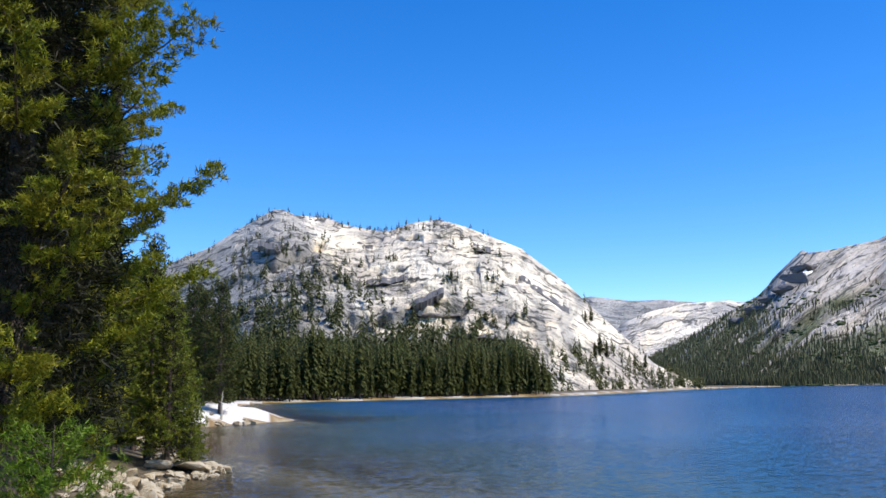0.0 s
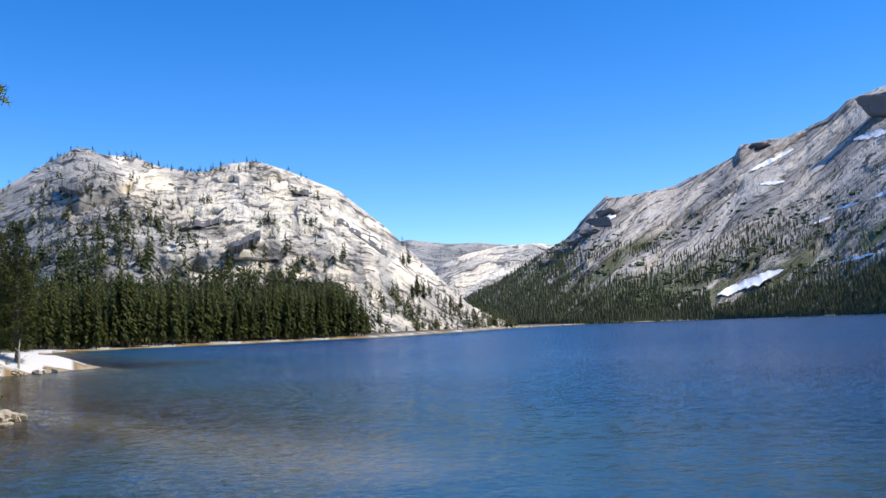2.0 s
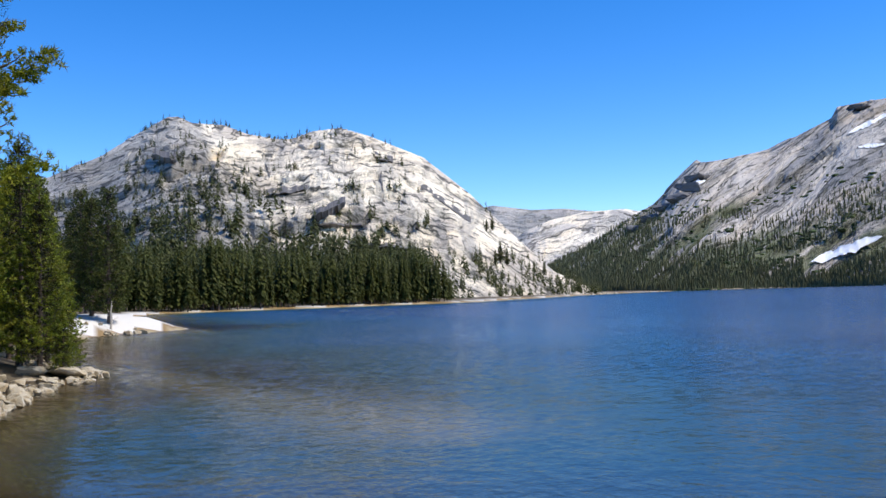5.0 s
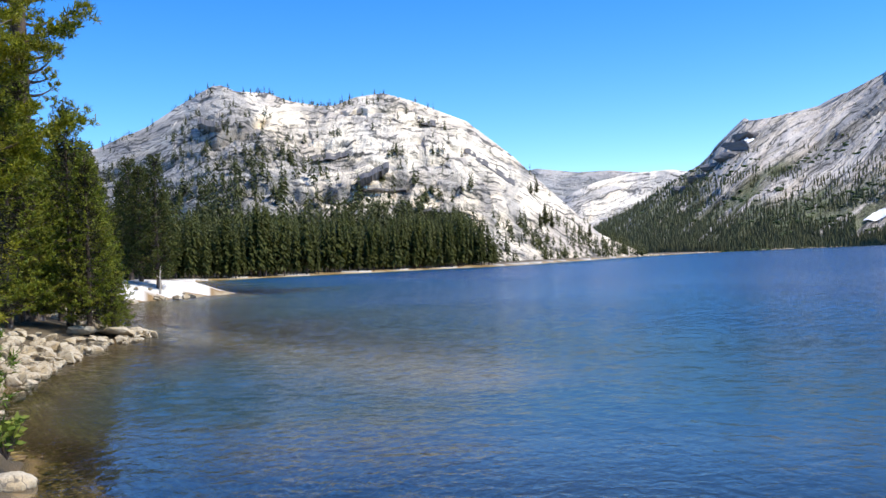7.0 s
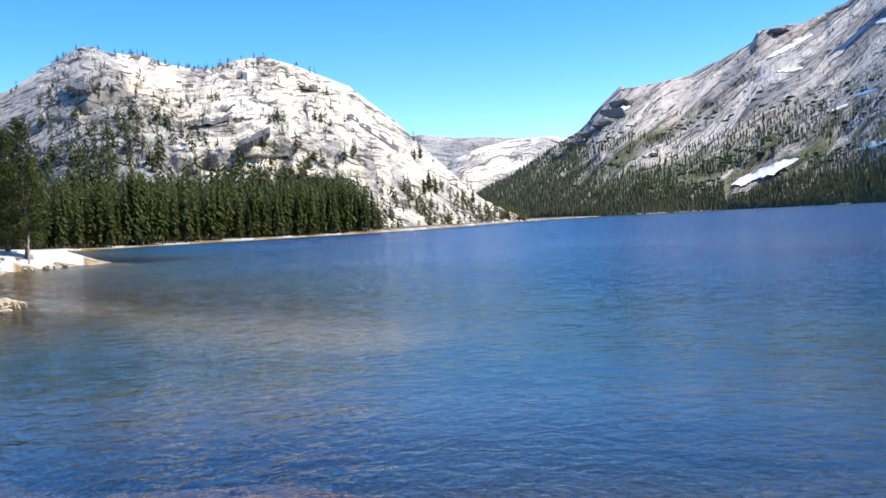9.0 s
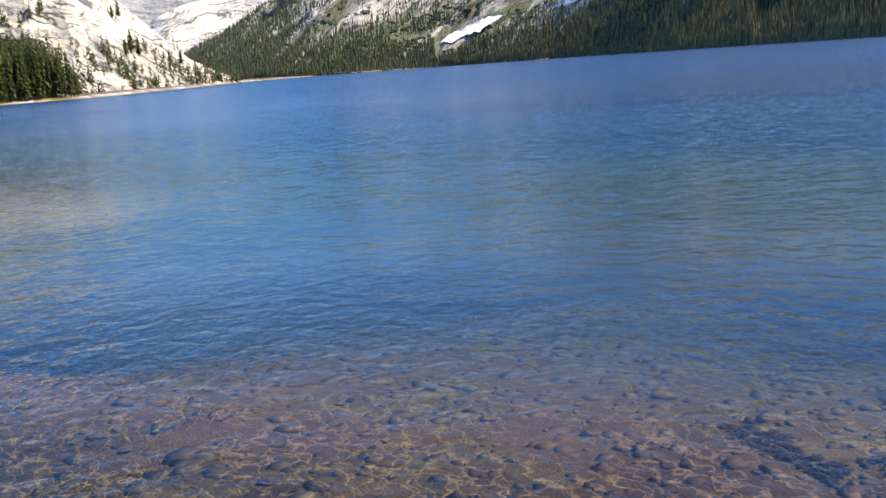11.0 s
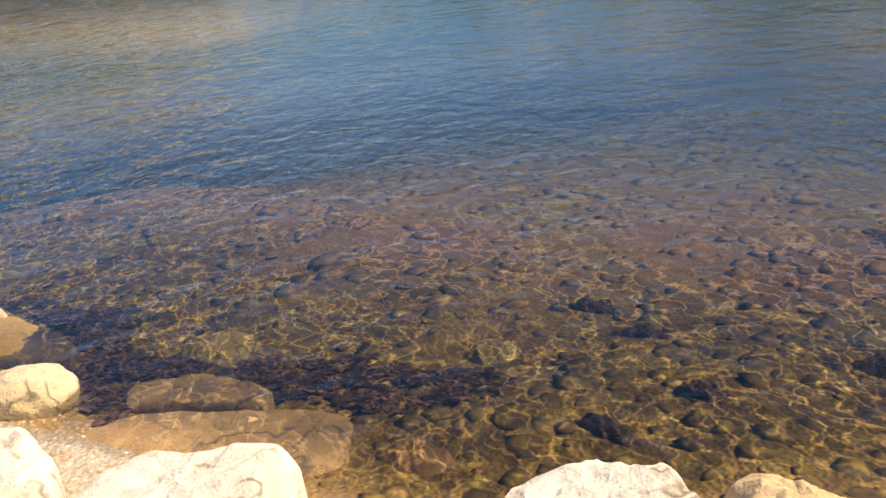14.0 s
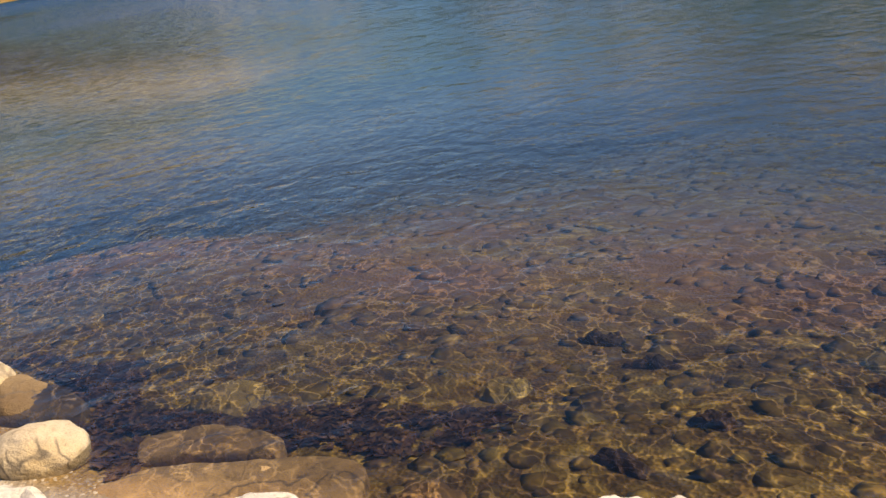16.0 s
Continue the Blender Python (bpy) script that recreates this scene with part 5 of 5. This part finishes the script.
DRY, SUNK = "pale rocks at the water's edge", "stones under the shallow water"
white, round_ = "sunlit pale granite block on the gravel bank", "rounded tan granite boulder at the water's edge"
for outline, base, top, slope, seed, label, square, chips, material in (
        (((-0.60, 3.26), (-0.42, 3.38), (-0.10, 3.30), (0.20, 3.10), (0.26, 2.92), (0.10, 2.62), (-0.35, 2.72), (-0.68, 3.02)), -0.02, 0.25, (0.16, 0.02), 141, "broad flat white granite block beside shallow water", 6.0, 6, ROCK),
        (((-1.20, 3.66), (-1.02, 3.90), (-0.80, 3.80), (-0.64, 3.52), (-0.60, 3.24), (-0.85, 3.15), (-1.15, 3.30)), 0.0, 0.30, (-0.05, 0.12), 142, white, 5.0, 4, ROCK),
        (((-2.0, 4.50), (-1.50, 4.50), (-1.08, 4.20), (-1.02, 4.04), (-1.25, 3.98), (-1.60, 4.02), (-2.0, 4.10)), 0.10, 0.30, (-0.03, 0.10), 143, "long flat pale granite slab on the bank", 6.0, 4, ROCK),
        (((-1.75, 3.60), (-1.35, 3.66), (-1.05, 3.42), (-0.86, 3.12), (-1.0, 2.85), (-1.5, 2.95), (-1.8, 3.25)), 0.02, 0.36, (-0.05, -0.05), 144, white, 4.0, 7, ROCK),
        (((0.86, 2.62), (1.02, 2.66), (1.22, 2.60), (1.40, 2.46), (1.52, 2.22), (1.48, 2.02), (1.15, 2.05), (0.86, 2.40)), -0.10, 0.14, (0.24, -0.02), 145, "humped white granite block with dark cracks, one end in the water", 5.0, 5, ROCK),
        (((1.56, 2.26), (1.66, 2.30), (1.84, 2.08), (1.92, 1.88), (1.75, 1.72), (1.52, 1.95)), -0.10, 0.14, (-0.06, 0.02), 146, "rounded orange-stained granite block at the water's edge", 3.0, 4, ORANGE),
        (((-1.90, 5.55), (-1.60, 5.66), (-1.44, 5.50), (-1.42, 5.30), (-1.62, 5.20), (-1.88, 5.30)), -0.08, 0.26, (0.05, 0.0), 147, "angular pale granite block beside the water", 4.0, 8, ROCK),
        (((-1.75, 6.02), (-1.15, 6.00), (-0.95, 5.66), (-0.60, 5.20), (-0.72, 5.02), (-1.05, 5.15), (-1.42, 5.42)), -0.16, 0.03, (-0.05, 0.02), 148, "low brown slab awash at the water's edge", 4.0, 3, DAMP),
        (((-1.24, 5.80), (-1.05, 5.80), (-0.98, 5.60), (-1.12, 5.48), (-1.22, 5.60)), -0.08, 0.11, (0.0, 0.2), 149, "tan pointed granite rock rising from the shallows", 2.4, 5, SHORE),
        (((2.1, 1.55), (2.5, 1.6), (2.65, 1.25), (2.3, 1.05), (2.05, 1.25)), -0.05, 0.30, (0.0, 0.0), 150, white, 4.0, 6, ROCK)):
    stone_block("granite_rock", outline, base, top, slope, seed, material, label, DRY, square=square, chips=chips)
for x, y, z, size, turn, seed, label, tilt in (
        (-0.86, 4.58, 0.0, (0.52, 0.42, 0.33), -15, 101, round_, (0, 6)), (-1.22, 4.93, 0.06, (0.17, 0.15, 0.15), 20, 102, "small round white stone at the water's edge", (0, 0)),
        (-1.66, 4.88, 0.12, (0.56, 0.42, 0.36), 12, 103, round_, (0, 8)), (-1.98, 6.22, 0.06, (0.40, 0.32, 0.28), 5, 104, round_, (0, 8)),
        (-2.55, 5.6, 0.25, (0.7, 0.6, 0.45), 12, 113, white, (0, 0)), (-2.5, 4.4, 0.4, (0.8, 0.6, 0.4), 60, 114, white, (0, 0)),
        (-4.2, 10.2, 0.02, (0.55, 0.42, 0.30), 10, 116, round_, (0, 0)), (-4.75, 10.1, 0.1, (0.6, 0.5, 0.36), 50, 117, round_, (0, 0))):
    rock("granite_rock", x, y, z, size, turn, seed, ROCK if label == white or "white" in label else SHORE, label, DRY, tilt=tilt, cuts=10 if label == white else 0)
for outline, top, deep, seed, label, material in (
        (((-0.80, 4.20), (-0.30, 4.16), (0.20, 3.86), (0.58, 3.62), (0.52, 3.40), (0.42, 3.22), (0.10, 3.28), (-0.55, 3.75)), -0.012, 0.12, 161, "flat sandy brown slab under shallow water", SANDY),
        (((-0.40, 4.56), (-0.42, 4.30), (-0.10, 4.12), (0.24, 3.92), (0.30, 4.10), (0.0, 4.42)), -0.035, 0.16, 162, "square-edged brown slab under shallow water", SANDY),
        (((0.56, 3.42), (0.70, 3.48), (0.84, 3.40), (0.92, 3.10), (0.78, 2.98), (0.58, 3.12)), -0.10, 0.2, 163, "rust-brown stone under shallow water", WET),
        (((-0.18, 5.05), (0.05, 4.62), (0.22, 4.74), (0.36, 4.96), (0.16, 5.14)), -0.12, 0.22, 164, "pale brown pointed stone under water", PALEWET),
        (((1.36, 4.42), (1.56, 4.48), (1.70, 4.30), (1.60, 4.12), (1.40, 4.16)), -0.30, 0.2, 165, "yellow rounded stone under clear water", PALEWET),
        (((3.0, 3.35), (3.2, 3.42), (3.36, 3.22), (3.2, 3.05), (3.02, 3.14)), -0.34, 0.2, 166, "yellow rounded stone under clear water", PALEWET),
        (((2.12, 4.74), (2.26, 4.76), (2.46, 4.50), (2.36, 4.42)), -0.38, 0.2, 170, "dark stone under clear water", DARKWET),
        (((2.08, 4.14), (2.2, 4.2), (2.50, 3.92), (2.42, 3.84)), -0.36, 0.2, 171, "dark stone under clear water", DARKWET),
        (((1.94, 3.24), (2.06, 3.28), (2.20, 3.04), (2.10, 2.94)), -0.26, 0.2, 172, "dark stone under clear water", DARKWET),
        (((1.42, 3.24), (1.52, 3.28), (1.68, 2.98), (1.58, 2.88)), -0.20, 0.2, 173, "dark stone under clear water", DARKWET),
        (((2.86, 3.14), (3.02, 3.14), (3.22, 2.92), (3.06, 2.84), (2.86, 2.98)), -0.32, 0.2, 174, "dark stone under clear water", DARKWET),
        (((0.10, 4.56), (0.40, 4.66), (0.78, 4.46), (0.66, 4.16), (0.30, 4.16)), -0.27, 0.1, 175, "bed of dark purple-brown weed under shallow water", WEED_SHADE),
        (((0.62, 4.36), (0.98, 4.26), (1.34, 3.96), (1.22, 3.78), (0.88, 3.76), (0.60, 4.0)), -0.27, 0.1, 176, "bed of dark purple-brown weed under shallow water", WEED_SHADE),
        # next four mats are dark patches painted in for shade between the rocks
        (((-1.11, 6.28), (-0.95, 6.30), (-0.65, 5.85), (-0.58, 5.69), (-0.67, 5.61), (-0.93, 6.04)), -0.27, 0.1, 177, "ragged dark patch under the surface, coloured as shade", WEED_SHADE),
        (((-0.65, 5.76), (-0.51, 5.82), (-0.30, 5.82), (-0.24, 5.73), (-0.49, 5.61), (-0.64, 5.56)), -0.27, 0.1, 178, "ragged dark patch under the surface, coloured as shade", WEED_SHADE),
        (((-0.37, 4.86), (-0.24, 5.01), (-0.08, 4.89), (0.03, 4.55), (-0.09, 4.57), (-0.31, 4.74)), -0.27, 0.1, 179, "ragged dark patch under the surface, coloured as shade", WEED_SHADE),
        (((-0.69, 5.67), (-0.52, 5.37), (-0.44, 5.02), (-0.39, 4.65), (-0.41, 4.25), (-0.54, 4.34), (-0.65, 4.68), (-0.61, 5.08), (-0.70, 5.42)), -0.27, 0.1, 180, "ragged dark patch under the surface, coloured as shade", WEED_SHADE),
        (((9.29, 8.96), (10.44, 9.44), (10.67, 8.60), (9.57, 7.44), (8.23, 7.18), (8.77, 8.02)), -0.27, 0.1, 181, "large mat of dark weed on the lake bed", WEED_SHADE),
        (((10.72, 8.25), (11.53, 7.68), (10.41, 6.38), (8.79, 5.37), (8.55, 5.67), (9.25, 7.02)), -0.27, 0.1, 182, "large mat of dark weed on the lake bed", WEED_SHADE),
        (((7.69, 5.90), (8.13, 5.82), (6.95, 4.74), (6.51, 4.65), (6.94, 5.25)), -0.27, 0.1, 183, "large mat of dark weed on the lake bed", WEED_SHADE),
        (((5.11, 5.24), (5.25, 4.97), (4.71, 3.96), (4.53, 3.86), (4.73, 4.70)), -0.27, 0.1, 184, "large mat of dark weed on the lake bed", WEED_SHADE),
        (((5.33, 4.16), (5.21, 3.41), (5.30, 3.19), (5.06, 3.03), (4.79, 3.39), (4.94, 3.88)), -0.27, 0.1, 185, "large mat of dark weed on the lake bed", WEED_SHADE)):
    if material is WEED_SHADE:
        weed_bed(outline, seed, label)
        continue
    beds = [float(ground_height(x, y)) for x, y in outline]
    low, top = min(beds), min(max(top, sum(beds) / len(beds) + 0.05), -0.012)
    stone_block("sunken_stone", outline, min(top - deep, low - 0.02), top, (0.0, 0.0), seed, material, label, SUNK, "stone", square=6.0 if "slab" in label else 3.0, rough=0.012 if "slab" in label else 0.03, chips=0 if "slab" in label else 6)

rg = random.Random(77)
kinds = [boulder_mesh((1, 0.8, 0.62), 200 + k, 10, 3, 0.16) for k in range(8)]
for me in kinds:
    me.materials.append(SHORE)


def shore_rock(x, y, size, label, flat=1.0):
    ob = new("shore_rock", kinds[rg.randrange(8)])
    ob.matrix_basis = Matrix.Translation((x, y, max(float(ground_height(x, y)), -0.15) + size * 0.16)) @ Euler((rg.uniform(-0.3, 0.3), rg.uniform(-0.3, 0.3), rg.uniform(0, 6.28))).to_matrix().to_4x4() \
        @ Matrix.Diagonal((size, size * rg.uniform(0.6, 1.0), flat * size * rg.uniform(0.6, 1.1), 1))
    tagged(ob, label, "rock", "boulders along the wooded shore")


for (ax, ay), (bx, by), count, lo, hi, inland in (((-6.2, 13.4), (-8.2, 21), 60, 0.12, 0.5, 3.2), ((-8.2, 21), (-8.9, 26), 90, 0.14, 0.6, 2.6), ((-8.9, 26), (-9.5, 30.2), 80, 0.15, 0.65, 3.0), ((-9.5, 30.2), (-8.75, 32.1), 34, 0.15, 0.5, 0.9), ((-10.4, 33.0), (-8.9, 32.6), 16, 0.2, 0.6, 0.6), ((-8.8, 33.2), (-10.2, 36.0), 24, 0.2, 0.7, 2.0), ((-13, 41), (-19, 60), 16, 0.5, 1.2, 2.0),
                                                 ((-19, 60), (-21, 76), 20, 0.4, 1.1, 3.0), ((-20.4, 78), (-17.5, 85), 16, 0.35, 1.0, 3.0), ((-10.7, 34.2), (-10.4, 36.2), 6, 0.3, 0.7, 0.6)):
    for _ in range(count):
        t, w = rg.random(), rg.random() ** 1.6 * inland
        nx, ny = -(by - ay), bx - ax
        k = math.hypot(nx, ny)
        shore_rock(ax + (bx - ax) * t + nx / k * (w - 0.15), ay + (by - ay) * t + ny / k * (w - 0.15), rg.uniform(lo, hi), "pale granite boulder on the wooded shore")
for x, y, size in ((-9.6, 32.3, 1.4), (-10.5, 31.6, 1.0), (-10.1, 29.6, 0.9)):
    shore_rock(x, y, size, "large flat pale slab at the water's edge", 0.5)


# ---- pale blocks along the far shore ----
far_line = np.array([(130, 560), (220, 780), (420, 1180), (640, 1200), (720, 950), (560, 500), (480, 250)], float)
rs = np.random.RandomState(33)
seg = rs.rand(700) * 5.999
k = seg.astype(int)
spots = far_line[k] + (far_line[k + 1] - far_line[k]) * (seg - k)[:, None] + rs.randn(700, 2) * 2.5
spots = spots[smoothstep(-0.2, 0.3, fractal(spots[:, 0] / 60, spots[:, 1] / 60, 3, 35)) > rs.rand(len(spots))]
scatter("far_shore_rocks", np.column_stack([spots, np.maximum(ground_height(spots[:, 0], spots[:, 1]), 0.1)]), rs.uniform(0.8, 3.2, len(spots)), [blob(s) for s in range(320, 326)], SHORE, 34, "pale granite blocks scattered along the far shore", "stones", (0.9, 1.6))


# ---- stones of the bed and gravel ----
def pebble(seed):
    v, f = blob(seed)
    v = v * (1, 0.85, 0.20)
    return v, f


pebbles = [pebble(s) for s in range(300, 308)]
rs = np.random.RandomState(21)
n = 6500
rr, aa = 1.5 + 15 * rs.rand(n) ** 0.75, rs.uniform(-0.7, 1.5, n)
sx, sy = rr * np.sin(aa), rr * np.cos(aa)
keep = (lake_distance(sx, sy) < -0.12)
sx, sy, rr = sx[keep], sy[keep], rr[keep]
sz = ground_height(sx, sy)
scatter("bed_stones", np.stack([sx, sy, sz], 1), (0.05 + 0.15 * rs.rand(len(sx)) ** 1.8) * (0.75 + rr * 0.06), pebbles, STONES, 22, "brown and olive stones covering the shallow lake bed", "stones", (0.9, 1.5))
sx, sy = rs.uniform(-1.7, -0.1, 7000), rs.uniform(2.4, 5.4, 7000)
d = lake_distance(sx, sy)
keep = (d > -0.15) & (d < 0.9)
sx, sy = sx[keep], sy[keep]
GRAVEL = mat_bed_stone("bank_gravel", ((0.22, 0.17, 0.12), (0.42, 0.34, 0.24), (0.33, 0.25, 0.16), (0.52, 0.44, 0.33), (0.60, 0.55, 0.46)), 0.0)
scatter("gravel", np.stack([sx, sy, ground_height(sx, sy)], 1), rs.uniform(0.010, 0.030, len(sx)), pebbles, GRAVEL, 23, "coarse sand and gravel between the rocks", "gravel", (0.9, 1.4))


# ---- small plants ----
def leafy_plant(name, label, stems, height, leaf, seed, material):
    rg = random.Random(seed)
    root = tagged(new(name), label, "plant")
    V, F, LV, LF = [], [], [], []
    for s in range(stems):
        a, lean = rg.uniform(0, 6.28), rg.uniform(0.15, 0.75)
        d = Vector((math.cos(a) * lean, math.sin(a) * lean, 1))
        h = height * rg.uniform(0.6, 1.1)
        pts = [d * h * t + Vector((0, 0, -0.12 * h * t * t)) for t in (0, 0.33, 0.66, 1)]
        v, f = tube(pts, [0.008, 0.007, 0.005, 0.002], 4)
        o = len(V)
        V += v
        F += [tuple(q + o for q in g) for g in f]
        for k in range(12):
            t = rg.uniform(0.3, 1.0)
            q = d * h * t
            w = Vector((rg.gauss(0, 1), rg.gauss(0, 1), rg.uniform(-0.1, 1.0))).normalized()
            side = w.orthogonal().normalized()
            L = leaf * rg.uniform(0.6, 1.2)
            o = len(LV)
            LV += [q, q + w * L * 0.5 + side * L * 0.22, q + w * L, q + w * L * 0.5 - side * L * 0.22]
            LF += [(o, o + 1, o + 2), (o, o + 2, o + 3)]
    mesh_object("stem", V, F, BARK, root)
    mesh_object("leaves", LV, LF, material, root)
    return root


LEAF = mat_foliage("willow_leaf", (0.10, 0.16, 0.02), (0.28, 0.32, 0.05), (0.30, 0.26, 0.06), 4.0)
plant = leafy_plant("willow_shrub", "small yellow-green willow shrub on the bank", 22, 0.55, 0.12, 5, LEAF)
plant.location = (-4.45, 10.75, 0.2)
plant = leafy_plant("grass_sprig", "small green sprig between pale rocks", 6, 0.16, 0.05, 6, LEAF)
plant.location = (-1.18, 3.42, 0.42)


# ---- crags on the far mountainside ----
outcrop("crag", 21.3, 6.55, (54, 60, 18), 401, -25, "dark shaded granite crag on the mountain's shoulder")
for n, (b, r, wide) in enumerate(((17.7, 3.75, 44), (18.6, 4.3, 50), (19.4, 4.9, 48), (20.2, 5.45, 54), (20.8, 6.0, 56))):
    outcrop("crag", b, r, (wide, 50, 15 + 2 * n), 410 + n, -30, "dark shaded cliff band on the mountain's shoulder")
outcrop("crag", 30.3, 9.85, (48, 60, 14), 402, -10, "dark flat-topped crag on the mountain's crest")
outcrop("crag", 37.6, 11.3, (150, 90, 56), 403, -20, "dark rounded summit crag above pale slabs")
